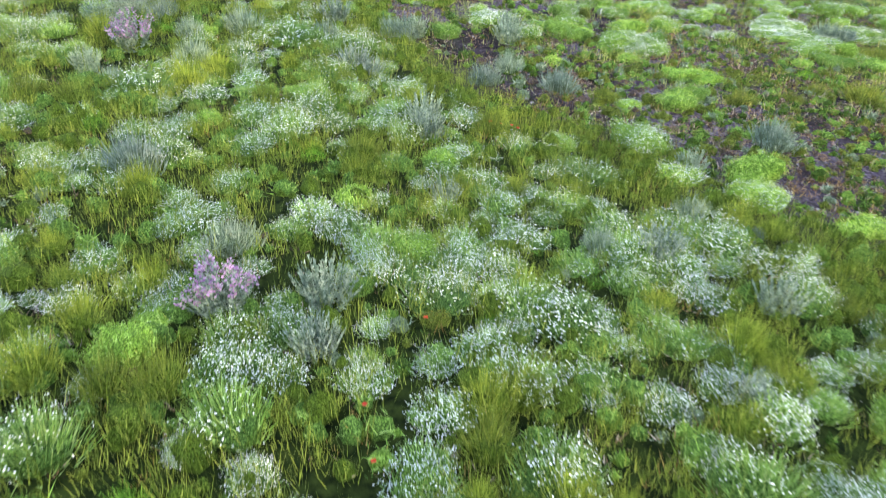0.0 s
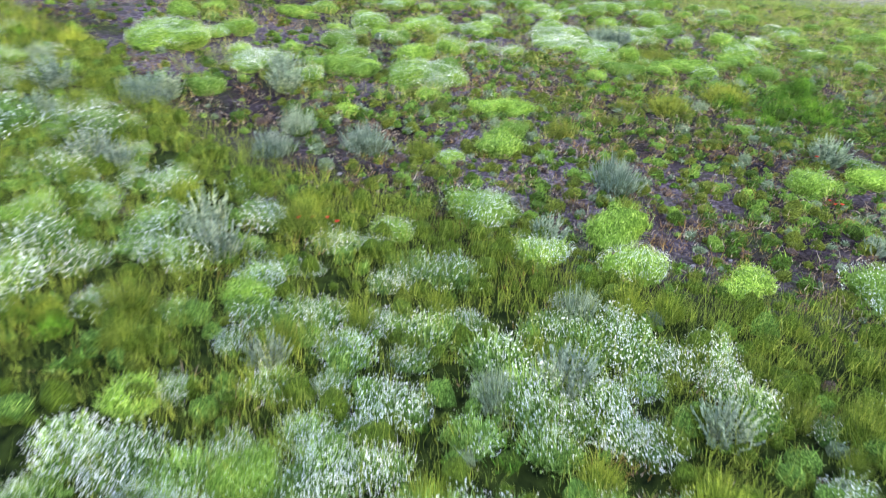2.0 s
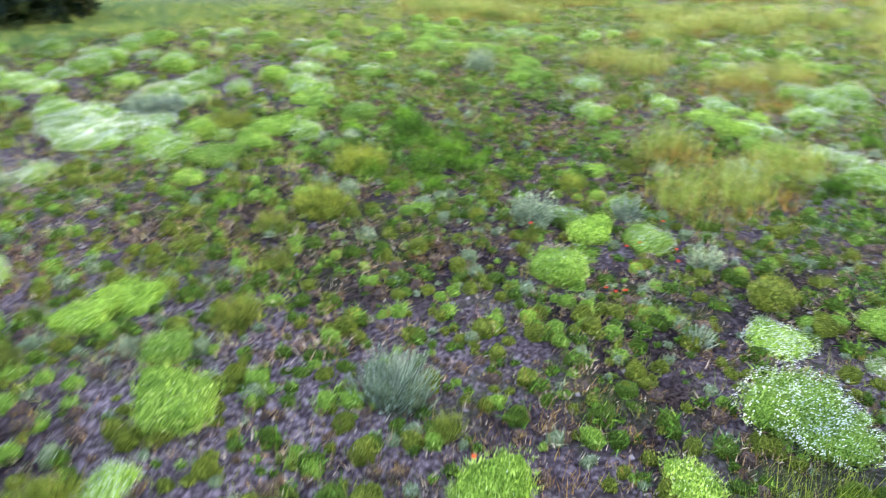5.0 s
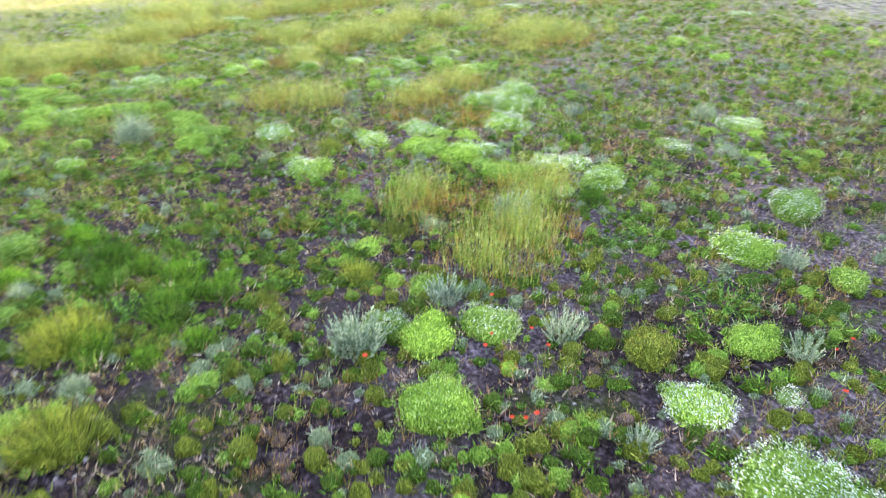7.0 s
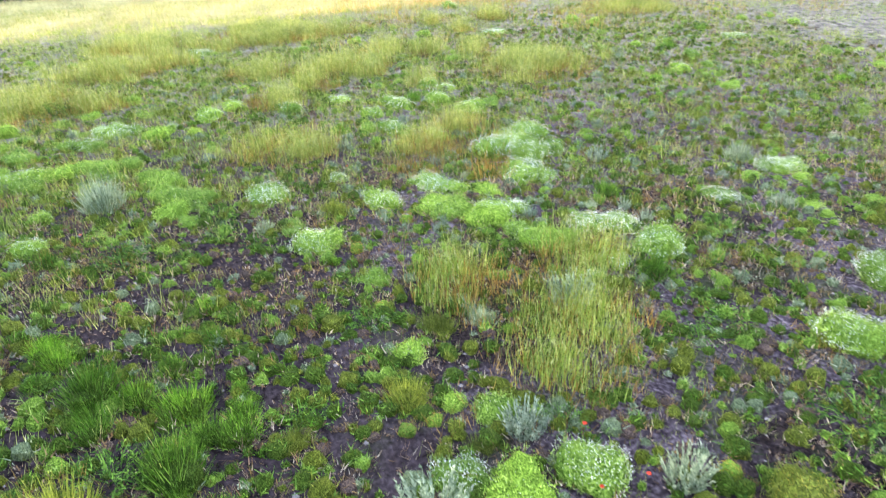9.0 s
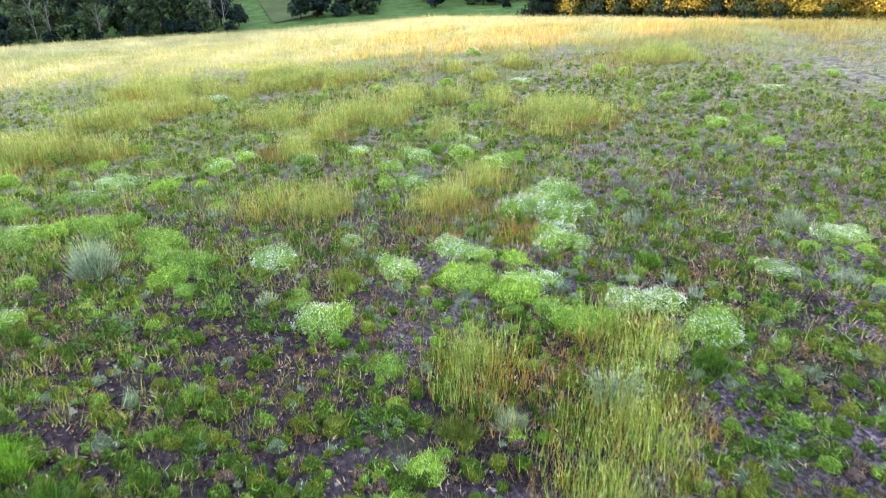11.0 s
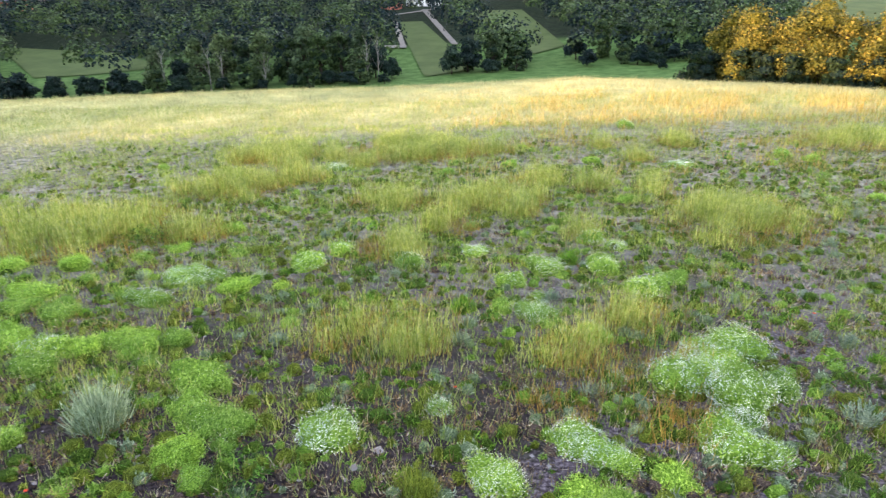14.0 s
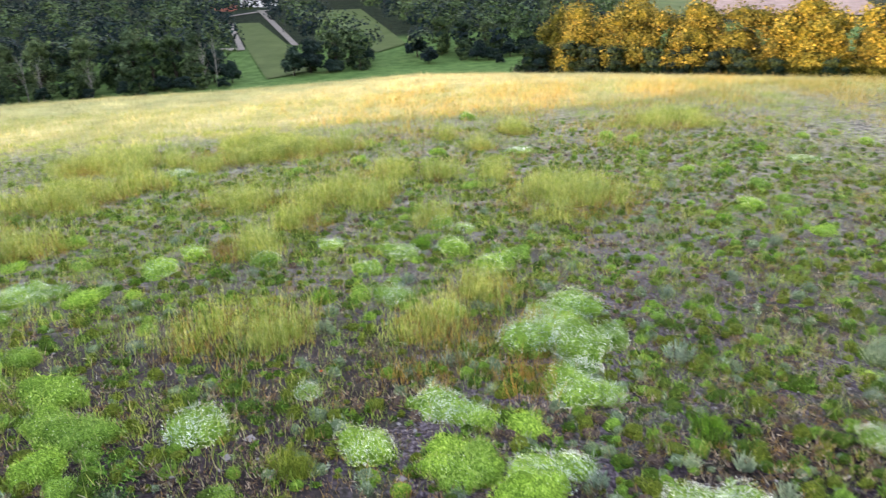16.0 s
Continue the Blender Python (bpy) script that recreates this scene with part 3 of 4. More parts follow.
def frosted_tuft(x, y, r):
    i = rng.integers(0, 3)
    plant(("frosted_tuft", i), lambda: make_tuft("white_flower_tuft", 600, (560, 600, 500)[i], (.7, .65, .8)[i], CHAMOMILE_LEAF, CHAMOMILE_CORE, .7,
          "tuft covered thick with small white flowers on the green slope", "flowers", "white tufts on the slope"), x, y, r, rng.uniform(.85, 1.15))


def grass_tussock(x, y, r):
    i = rng.integers(0, 3)
    plant(("tussock", i), lambda: make_tuft("grass_tussock", 560, 0, (1.5, 1.3, 1.7)[i], SLOPE_GRASS, SLOPE_CORE, .5,
          "upright olive-green grass tussock with fine blades", "grass", "grass tussocks on the slope"), x, y, r, rng.uniform(.85, 1.15))


FLOWERY_WEST = [(-4.5, 10.7, 0.47), (-2.7, 9.8, 0.37), (-2.5, 14.0, 0.62), (-1.9, 10.4, 0.43), (-1.5, 13.7, 0.44), (-1.3, 11.2, 0.32), (-0.7, 9.9, 0.29), (-0.6, 6.4, 0.28), (-0.6, 10.5, 0.37), (-0.5, 4.3, 0.20), (-0.5, 8.6, 0.22), (-0.0, 18.7, 0.92), (0.3, 8.4, 0.29), (0.8, 8.2, 0.28), (1.4, 5.2, 0.39), (1.6, 4.3, 0.28), (1.8, 8.6, 0.26), (2.2, 9.7, 0.27), (2.5, 6.2, 0.30), (2.7, 6.0, 0.27), (3.2, 7.4, 0.30), (3.5, 9.8, 0.39), (3.7, 6.9, 0.38), (3.8, 11.8, 0.23), (4.8, 8.1, 0.34), (4.9, 20.0, 0.49), (5.0, 15.8, 0.81), (6.2, 17.8, 0.44), (6.5, 20.2, 0.65), (7.4, 6.4, 0.41)]
FLOWERY_MIDDLE = [(7.6, 6.7, 0.48), (7.7, 19.9, 0.58), (10.7, 8.7, 0.34), (10.9, 10.0, 0.27), (12.2, 4.5, 0.48), (13.5, 2.8, 0.39), (14.6, 17.4, 0.49), (14.9, 6.5, 0.25), (15.2, 5.6, 0.47), (16.7, 11.0, 0.36), (17.3, 7.8, 0.33), (17.6, 15.7, 0.27), (18.2, 1.1, 0.52), (18.2, 9.7, 0.31), (18.7, 8.2, 0.28), (18.7, -3.3, 0.21), (18.8, 6.2, 0.24), (19.0, 6.7, 0.39), (19.9, 10.4, 0.20), (20.2, 6.1, 0.48), (20.4, 5.5, 0.33), (20.6, 6.8, 0.49), (20.8, 7.7, 0.16), (20.9, 6.2, 0.37), (21.5, 16.8, 0.37), (21.8, 5.6, 0.40), (22.3, 7.8, 0.30), (23.1, 8.7, 0.31), (23.7, 16.0, 0.35), (24.0, 8.6, 0.19)]
FLOWERY_EAST = [(24.3, 6.4, 0.44), (24.8, 9.0, 0.29), (25.0, 15.7, 0.57), (25.5, 8.2, 0.37), (25.6, 7.0, 0.37), (25.8, 13.4, 0.38), (26.0, 11.2, 0.41), (26.8, 12.8, 0.30), (26.9, -1.5, 0.31), (27.0, 6.4, 0.27), (27.6, 6.9, 0.35), (44.4, 2.2, 0.49)]
WHITE_WEST = [(-3.6, 10.6, 0.36), (-3.1, 11.4, 0.33), (-2.7, 6.7, 0.34), (-2.1, 9.5, 0.40), (-1.7, 4.2, 0.34), (-1.4, 7.0, 0.31), (-1.0, 6.7, 0.33), (-0.5, 4.8, 0.17), (-0.5, 5.8, 0.29), (0.1, 4.3, 0.22), (0.4, 6.6, 0.23), (0.6, 4.6, 0.30), (0.8, 5.4, 0.28), (0.9, 4.2, 0.36), (1.2, 6.7, 0.33), (1.5, 7.9, 0.21), (1.7, 17.0, 0.66), (2.0, 4.7, 0.20), (2.8, 4.3, 0.26), (3.8, 8.8, 0.33), (8.9, 5.8, 0.16), (8.9, 6.9, 0.33), (9.5, 18.4, 0.67), (9.9, 19.1, 0.82), (10.6, 18.4, 0.59), (12.0, 19.0, 0.51), (12.5, 19.5, 0.49), (16.3, 5.8, 0.33), (16.4, 6.3, 0.33), (17.0, 3.3, 0.30)]
WHITE_EAST = [(17.4, 7.3, 0.26), (19.1, 8.6, 0.33), (19.2, 11.8, 0.38), (19.7, 6.3, 0.31), (21.7, 6.2, 0.34), (26.8, 9.7, 0.30), (31.1, -6.1, 0.51), (35.7, 2.3, 0.53), (36.6, 14.4, 0.63)]
GREEN_WEST = [(-2.7, 4.3, 0.29), (-2.6, 4.7, 0.20), (-0.9, 7.4, 0.26), (-0.1, 6.2, 0.28), (2.7, 14.0, 0.22), (3.4, 16.6, 0.60), (4.7, 12.0, 0.37), (5.0, 9.0, 0.43), (5.4, 13.9, 0.30), (5.4, 12.7, 0.27), (5.8, 7.4, 0.26), (5.9, 13.7, 0.30), (6.1, 7.5, 0.27), (8.8, 8.1, 0.18), (9.2, 9.6, 0.41), (9.6, 9.5, 0.19), (9.9, 5.6, 0.28), (10.0, 12.1, 0.19), (10.5, 9.6, 0.32), (11.1, 3.5, 0.26), (11.7, 14.8, 0.26), (11.8, 9.4, 0.27), (12.1, 9.8, 0.17), (13.1, 10.1, 0.22), (13.6, 15.3, 0.36), (14.0, 16.8, 0.51), (15.2, 10.3, 0.23), (15.9, 7.3, 0.38), (16.1, 0.6, 0.19), (16.2, 1.9, 0.18)]
GREEN_EAST = [(16.4, 7.6, 0.27), (17.0, 8.0, 0.36), (17.1, 13.5, 0.16), (17.3, 11.4, 0.24), (17.5, 1.1, 0.20), (17.7, 8.6, 0.55), (17.8, 11.4, 0.17), (17.8, 2.1, 0.20), (18.3, 7.6, 0.27), (19.4, 13.3, 0.36), (20.5, 14.0, 0.43), (20.5, 17.4, 0.35), (20.8, 16.6, 0.30), (21.5, 16.2, 0.31), (21.5, 15.3, 0.30), (21.8, 17.6, 0.39), (21.9, 15.7, 0.37), (23.1, 17.4, 0.36), (23.5, 9.3, 0.24), (24.0, 18.5, 0.39), (24.4, 14.6, 0.33), (24.5, -1.7, 0.29), (26.6, 15.2, 0.24), (27.1, -2.6, 0.21), (31.2, 5.2, 0.38), (36.6, 5.2, 0.37), (39.2, 6.1, 0.23)]
HERB = [(10.7, 5.6, 0.37), (10.9, 13.4, 0.28), (11.5, 8.7, 0.20), (11.5, 12.8, 0.39), (11.6, 13.3, 0.33), (12.0, 12.1, 0.27), (12.2, 11.5, 0.24), (12.6, 12.8, 0.36), (13.0, 5.8, 0.26), (13.1, 13.9, 0.35), (14.0, 10.5, 0.24), (14.3, 6.1, 0.28), (16.7, 14.1, 0.32), (16.9, 15.2, 0.26), (17.1, 12.0, 0.20), (17.7, 5.3, 0.28), (18.4, 12.7, 0.27), (23.4, 10.1, 0.26), (27.7, 17.8, 0.46)]
WOOLLY_WEST = [(-5.9, 14.7, 0.57), (-4.3, 12.2, 0.41), (-3.8, 14.3, 0.41), (-3.8, 7.9, 0.40), (-2.1, 6.1, 0.31), (-2.0, 15.6, 0.38), (-1.0, 4.4, 0.25), (-1.0, 5.2, 0.32), (-1.0, 12.3, 0.25), (-0.5, 15.1, 0.52), (1.2, 12.4, 0.30), (1.7, 13.3, 0.27), (1.9, 15.3, 0.34), (2.0, 16.2, 0.33), (2.6, 12.4, 0.35), (3.0, 4.1, 0.20), (3.9, 5.5, 0.28), (4.1, 9.1, 0.25), (4.4, 7.2, 0.12), (4.9, 15.3, 0.26), (5.9, 10.3, 0.42), (9.6, 5.2, 0.21), (10.4, 10.4, 0.34), (10.4, 7.9, 0.25), (11.3, 18.8, 0.53), (11.4, 9.2, 0.26), (11.7, 4.0, 0.22), (13.7, 9.0, 0.20), (13.8, 7.7, 0.33), (16.4, 2.4, 0.24)]
WOOLLY_EAST = [(17.5, 11.9, 0.16), (18.9, 1.7, 0.28), (19.4, 14.9, 0.45), (19.6, 4.7, 0.24)]
PURPLE = [(-5.4, 12.5, 0.38), (-2.0, 5.0, 0.32)]
OLIVE = [(5.7, 9.7, 0.18), (6.2, 12.5, 0.28), (7.5, 12.9, 0.22), (9.2, 13.4, 0.46), (11.0, 13.8, 0.49), (11.5, 17.0, 0.51), (18.1, 10.6, 0.26)]
YELLOW = [(0.1, 5.0, 0.15), (4.2, 18.5, 0.25), (9.9, 7.0, 0.32)]
FLOWERY = FLOWERY_WEST + FLOWERY_MIDDLE + FLOWERY_EAST
WHITE = WHITE_WEST + WHITE_EAST
GREEN = GREEN_WEST + GREEN_EAST
WOOLLY = WOOLLY_WEST + WOOLLY_EAST

def slope_side(x, y):
    """Metres from the edge of the stony ground into the green western slope."""
    return 9.3 - (y + .95 * (x - 3.5)) + .5 * wave(x, y, 5, 21) + np.where(x < 1.5, 1.2 * (1.5 - x), 0)


def lush(x, y):
    """1 on the green western slope, 0 on the stony ground."""
    return sstep(-.8, .8, slope_side(x, y))


TAKEN = []
for make, rows in ((flowery_mound, FLOWERY), (white_mound, WHITE),
                   (green_mound, GREEN), (herb_clump, HERB[::2]), (fresh_herb, HERB[1::2]), (woolly_plant, WOOLLY),
                   (purple_plant, PURPLE), (olive_bush, OLIVE), (yellow_bush, YELLOW)):
    for x, y, r in rows:
        if make in (flowery_mound, white_mound) and slope_side(x, y) > 1.5:
            (daisy_tuft if make is flowery_mound else frosted_tuft)(x, y, r * 1.25)
        elif r > .5:                   # a broad patch is several plants grown together
            a0 = rng.uniform(0, 6.28)
            for i in range(6):
                a, d = a0 + i * 1.26, 0 if i == 5 else r * rng.uniform(.45, .7)
                make(x + d * np.cos(a), y + d * np.sin(a), r * rng.uniform(.42, .6))
        else:
            make(x, y, r * (.98 if r > .4 else 1.08 if x < 30 else .85))
        TAKEN.append((x, y, r))


def free(x, y, r, gap=.66):
    return all((x - a) ** 2 + (y - b) ** 2 > (gap * (r + c)) ** 2 for a, b, c in TAKEN)


# shrubs between those above, strewn over the slope
for count, make, x0, x1, y0, y1, on_lush, lo, hi in (
        (34, frosted_tuft, -4.5, 5, .5, 8, 1, .2, .4), (34, daisy_tuft, -4.5, 5, .5, 8, 1, .2, .42), (190, daisy_tuft, -10, 6.5, 1.5, 25, 1, .2, .46), (30, fresh_herb, -8, 5, 2, 20, 1, .15, .28), (200, grass_tussock, -9, 9, -4, 20, 1, .14, .32), (30, green_mound, -10, 6, 2, 25, 1, .16, .3), (150, frosted_tuft, -10, 5, 1.5, 25, 1, .18, .42),
        (30, woolly_plant, -9, 4, 6, 24, 1, .22, .35), (40, flowery_mound, 1, 15, 15.5, 26, 0, .24, .5), (50, green_mound, 0, 26, 14, 26, 0, .2, .42),
        (26, white_mound, 1, 20, 16, 25, 0, .22, .42), (20, fresh_herb, 10.5, 15, 12, 15, 0, .14, .28), (40, fresh_herb, 5, 30, 2, 20, 0, .08, .2),
        (14, olive_bush, 2, 14, 9, 20, 0, .14, .3), (10, herb_clump, 10, 24, 4, 14, 0, .14, .26), (40, green_mound, 8, 34, -8, 22, 0, .10, .2),
        (30, woolly_plant, 5, 30, -2, 20, 0, .10, .2), (26, green_mound, 17, 27, 13, 21, 0, .2, .4), (50, green_mound, 22, 40, -10, 22, 0, .14, .32), (24, fresh_herb, 20, 38, -8, 20, 0, .14, .3), (50, woolly_plant, 16, 34, -6, 9, 0, .08, .17)):
    done = 0
    for _ in range(count * 12):
        x, y, r = rng.uniform(x0, x1), rng.uniform(y0, y1), rng.uniform(lo, hi)
        if done < count and (slope_side(x, y) > ((.2 if make is grass_tussock else 1.5) if on_lush else 0)) == bool(on_lush) and free(x, y, r, .38 if on_lush else .66):
            make(x, y, r)
            TAKEN.append((x, y, r))
            done += 1

POPPIES = [(10.4, 8.8), (10.4, 8.3), (10.1, 8.9), (8.8, 8.9), (8.8, 8.7), (9.5, 4.9), (8.7, 5.4), (10.1, 10.3), (9.7, 4.5), (1.1, 10.0), (1.5, 9.8), (-0.5, 3.6), (-0.4, 3.0), (5.4, 9.3), (10.0, 8.2), (8.8, 8.8), (15.1, 7.2), (17.8, 14.9), (-0.0, 4.8), (1.4, 9.9), (1.2, 10.0), (11.2, 8.6), (20.2, 10.2), (22.8, 3.8)]
for x, y in POPPIES:
    plant(("poppy", 0), make_poppy, x, y, rng.uniform(.55, .8))
SPURGE = [(9.8, 8.7), (10.4, 7.4), (17.7, 9.7), (18.8, 8.5), (16.9, 1.6), (14.4, 10.3), (8.0, 11.9), (8.0, 11.6), (8.1, 12.4), (6.9, 11.4), (7.9, 9.6), (10.4, 7.4), (16.4, 10.4), (17.4, 9.4), (15.1, 13.8), (11.7, 10.4), (11.8, 10.1), (8.7, 8.4), (7.5, 9.9), (7.9, 12.9)]
for x, y in SPURGE:
    plant(("spurge", 0), lambda: make_mound("yellow_spurge", 260, 90, .9, RUST_GRASS, YELLOW_PETAL, .6, "small dry clump with yellow flower heads", "flower", "small yellow clumps"),
          x, y, rng.uniform(.09, .15), 1.2)

# ---------------------------------------------------------------- grass and low cover, past counting
def strewn(n, x0, x1, y0, y1, weight):
    """Places in a stretch of the plan, thinned by weight(x, y) in 0..1."""
    x, y = rng.uniform(x0, x1, n), rng.uniform(y0, y1, n)
    keep = rng.random(n) < weight(x, y)
    return x[keep], y[keep]


def stuff(name, chunks, material, label, category):
    return tagged(new(name, ground_mesh(name, *merge(*chunks), [material])), label, category, kind="stuff")


def tufts(x, y, per, tall, wide, lean=30, droop=.2, spread=.05, three=False):
    """Tufts of leaves or blades standing at the given places."""
    n = len(x)
    at = np.repeat(np.arange(n), per)
    big = (.5 + 1.1 * rng.random(n) ** 1.6)[at]
    px, py = x[at] + rng.normal(size=n * per) * spread * big, y[at] + rng.normal(size=n * per) * spread * big
    w = ways(n * per, 90 - lean, 90)
    size = big * rng.uniform(tall * .55, tall * 1.2, n * per)
    make = rng.uniform(wide * .6, wide * 1.3, n * per)
    if three:
        return blades(lie(px, py, -.01), w, size, make, rng.uniform(0, droop, n * per))
    return needles(lie(px, py, -.02), w, size, make)


near_x, near_y = (-9, 42), (-10, 26)
herb_zone = lambda x, y: sstep(9, 12, x) * sstep(24, 20, x) * sstep(8.5, 11.5, y) * sstep(19, 16, y)
open_soil = lambda x, y: sstep(14, 16, x) * sstep(22.5, 20, x) * sstep(7.5, 9, y) * sstep(15, 13, y)
thin = lambda x, y: np.clip(1.3 - np.hypot(x - 10, (y - 9)) / 34, .25, 1)
def cushions(x, y, per, wide, thin_leaf, upright=.6, small=.5, heart=True):
    """Small round plants: leaves bursting from a low heart coloured for inner shade. Returns the chunks and their
    slots.
    """
    n = len(x)
    at = np.repeat(np.arange(n), per)
    r = wide * (small + 1.1 * rng.random(n) ** 2.2)
    flat = rng.uniform(.7, 1.3, n)
    w = ways(n * per, 4, 90)
    start = lie(x[at], y[at], -.01) + w * (r[at] * rng.uniform(.2, .62, n * per))[:, None] * np.array([1, 1, .75])
    way = unit(w + rng.normal(size=w.shape) * .45 + np.array([0, 0, upright]))
    size = r[at] * flat[at]
    if heart:
        face = unit(w + np.array([0, 0, .35]) + rng.normal(size=w.shape) * .4)
        leaves = leaflets(start + way * (size * .35)[:, None], face, unit(way - face * (way * face).sum(1)[:, None] * .8), size * rng.uniform(.28, .62, n * per), thin_leaf * rng.uniform(.5, 1.0, n * per))
    else:
        leaves = needles(start, way, size * rng.uniform(.4, .95, n * per), thin_leaf * rng.uniform(.6, 1.2, n * per))
    if not heart:
        return [leaves], np.zeros(len(leaves[1]))
    a = np.arange(6) / 6 * 2 * np.pi
    ring = np.stack([np.cos(a), np.sin(a), 0 * a - .1], 1)
    mid = np.stack([.8 * np.cos(a + .5), .8 * np.sin(a + .5), 0 * a + .45], 1)
    shape = np.concatenate([ring, mid, [[0, 0, .72]]])
    i, j = np.arange(6), (np.arange(6) + 1) % 6
    tri = np.concatenate([np.stack([i, j, i + 6], 1), np.stack([j, j + 6, i + 6], 1), np.stack([i + 6, j + 6, 0 * i + 12], 1)])
    v = lie(x, y)[:, None] + shape[None] * (r[:, None] * np.array([.60, .60, .6 + .35 * upright]))[:, None] * rng.uniform(.7, 1.25, (n, 13, 3))
    solid = v.reshape(-1, 3), (tri[None] + 13 * np.arange(n)[:, None, None]).reshape(-1, 3)
    return [leaves, solid], np.r_[np.zeros(len(leaves[1])), np.ones(len(solid[1]))]


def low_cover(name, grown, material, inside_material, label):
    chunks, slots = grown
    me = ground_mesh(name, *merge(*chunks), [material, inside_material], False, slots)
    return tagged(new(name, me), label, "ground cover", kind="stuff")


bare = lambda x, y: 1 - lush(x, y)


def cover(n, size, seed, base, gain, extra=None, close=0):
    """Where one kind of low plant stands: drifts on the stony ground, thinning away from the path."""
    def weight(x, y):
        k = base + gain * wave(x, y, size, seed) + (extra(x, y) if extra else 0)
        return thin(x, y) * np.clip(k, .05, 1) * (1 - .6 * lush(x, y)) * (1 - .7 * open_soil(x, y))
    x, y = strewn(int(n * .8), *near_x, *near_y, weight)
    mx, my = strewn(int(n * .14), 14, 36, -7, 19, lambda x, y: np.clip(.7 + .6 * wave(x, y, 1.6, seed + 90), .1, 1) * (1 - .8 * open_soil(x, y)))
    cx, cy = strewn(close, 2, 21, 4, 18, lambda x, y: bare(x, y) * np.clip(.6 + .7 * wave(x, y, 1.3, seed + 50), .1, 1))
    return np.r_[x, mx, cx], np.r_[y, my, cy]


x, y = strewn(50000, *near_x, *near_y, lambda x, y: thin(x, y) * (1 - .8 * lush(x, y)) * (1 - .3 * herb_zone(x, y) * sstep(16, 14, x)) * np.clip(.55 + .5 * wave(x, y, 2.2, 31), .12, 1))
cx, cy = strewn(7000, 2, 21, 4, 18, lambda x, y: bare(x, y) * np.clip(.6 + .6 * wave(x, y, 1.2, 71), .1, 1))
mx, my = strewn(11000, 14, 36, -8, 18, lambda x, y: np.clip(.6 + .6 * wave(x, y, 1.4, 72), .1, 1))
x, y = np.r_[x, mx, cx], np.r_[y, my, cy]
low_cover("dry_ground_cover", cushions(x, y, 10, .14, .015, .4, .5, False), DRY, DRY_CORE, "low dry mauve and rusty litter plants over stony soil")
x, y = cover(14000, 2.0, 32, .34, .55, lambda x, y: .6 * herb_zone(x, y) * sstep(17, 14, x), 1400)
low_cover("green_ground_cover", cushions(x, y, 24, .16, .017), HERB_LEAF, HERB_CORE, "low dark green herbs between the shrubs")
x, y = cover(11000, 2.8, 40, .28, .6, lambda x, y: -.15 * herb_zone(x, y), 900)
low_cover("bright_ground_cover", cushions(x, y, 26, .15, .016, .8), MOUND_LEAF, MOUND_CORE, "small bright green seedlings between the shrubs")
x, y = cover(9000, 2.4, 43, .25, .6, lambda x, y: .25 * herb_zone(x, y), 1100)
low_cover("fresh_ground_cover", cushions(x, y, 24, .15, .018, .8), FRESH_LEAF, HERB_CORE, "fresh green herb tufts between the shrubs")
x, y = cover(14000, 3.5, 33, .3, .6, lambda x, y: -.15 * herb_zone(x, y), 2400)
low_cover("olive_ground_cover", cushions(x, y, 26, .16, .013, 1.0), OLIVE_LEAF, OLIVE_CORE, "low olive-green tufts between the shrubs")
x, y = cover(7500, 3.0, 41, .26, .6, None, 800)
low_cover("grey_ground_cover", cushions(x, y, 22, .15, .017, .9), WOOL, GREY_CORE, "small grey-green woolly seedlings")
x, y = cover(13000, 2.6, 45, .26, .6, lambda x, y: -.5 * lush(x, y), 2000)
low_cover("rusty_ground_cover", cushions(x, y, 20, .12, .014, .5), RUST_GRASS, DRY_CORE, "small rusty and orange dry plants on the soil")
x, y = strewn(40000, *near_x, *near_y, lambda x, y: thin(x, y) * np.clip(.2 + .6 * wave(x, y, 4.5, 34), .04, 1) * (1 - .6 * lush(x, y)))
stuff("rusty_grass", [tufts(x, y, 8, .20, .007, 34, spread=.05)], RUST_GRASS, "thin rusty dry grass in loose tufts", "grass")
band = lambda x, y: sstep(3.2, 1.6, slope_side(x, y)) * lush(x, y)
x, y = strewn(11500, -7, 11, -5, 19, lambda x, y: lush(x, y) * np.clip(.12 + .45 * wave(x, y, 1.6, 81) + .45 * band(x, y), .04, .8))
low_cover("slope_grass_cushions", cushions(x, y, 34, .19, .010, 1.7), SLOPE_GRASS, SLOPE_CORE, "soft olive-green grass cushions filling the slope between the tufts")
x, y = strewn(8000, -7, 6, -5, 19, lambda x, y: lush(x, y) * np.clip(.2 + .5 * wave(x, y, 1.3, 83), .04, .8) * (1 - .8 * band(x, y)))
low_cover("slope_green_cushions", cushions(x, y, 26, .19, .012, 1.0), CHAMOMILE_LEAF, CHAMOMILE_CORE, "soft green chamomile seedlings filling the slope between the tufts")
x, y = strewn(44000, -10, 11, -5, 25, lambda x, y: lush(x, y) * np.clip(.55 + .5 * wave(x, y, 2.0, 35) + .6 * sstep(3, 1, slope_side(x, y)), .15, 1))
stuff("slope_grass", [tufts(x, y, 13, .31, .006, 24, spread=.06)], SLOPE_GRASS, "lush olive-green grass on the western slope", "grass")
x, y = strewn(56000, *near_x, *near_y, lambda x, y: thin(x, y) * np.clip(.26 + .5 * wave(x, y, 5, 36) + .4 * sstep(20, 30, x), .05, 1) * (1 - lush(x, y)) * (1 - .7 * open_soil(x, y)))
stuff("meadow_grass", [tufts(x, y, 8, .22, .007, 30, spread=.05)], GRASS, "scattered thin green meadow grass", "grass")

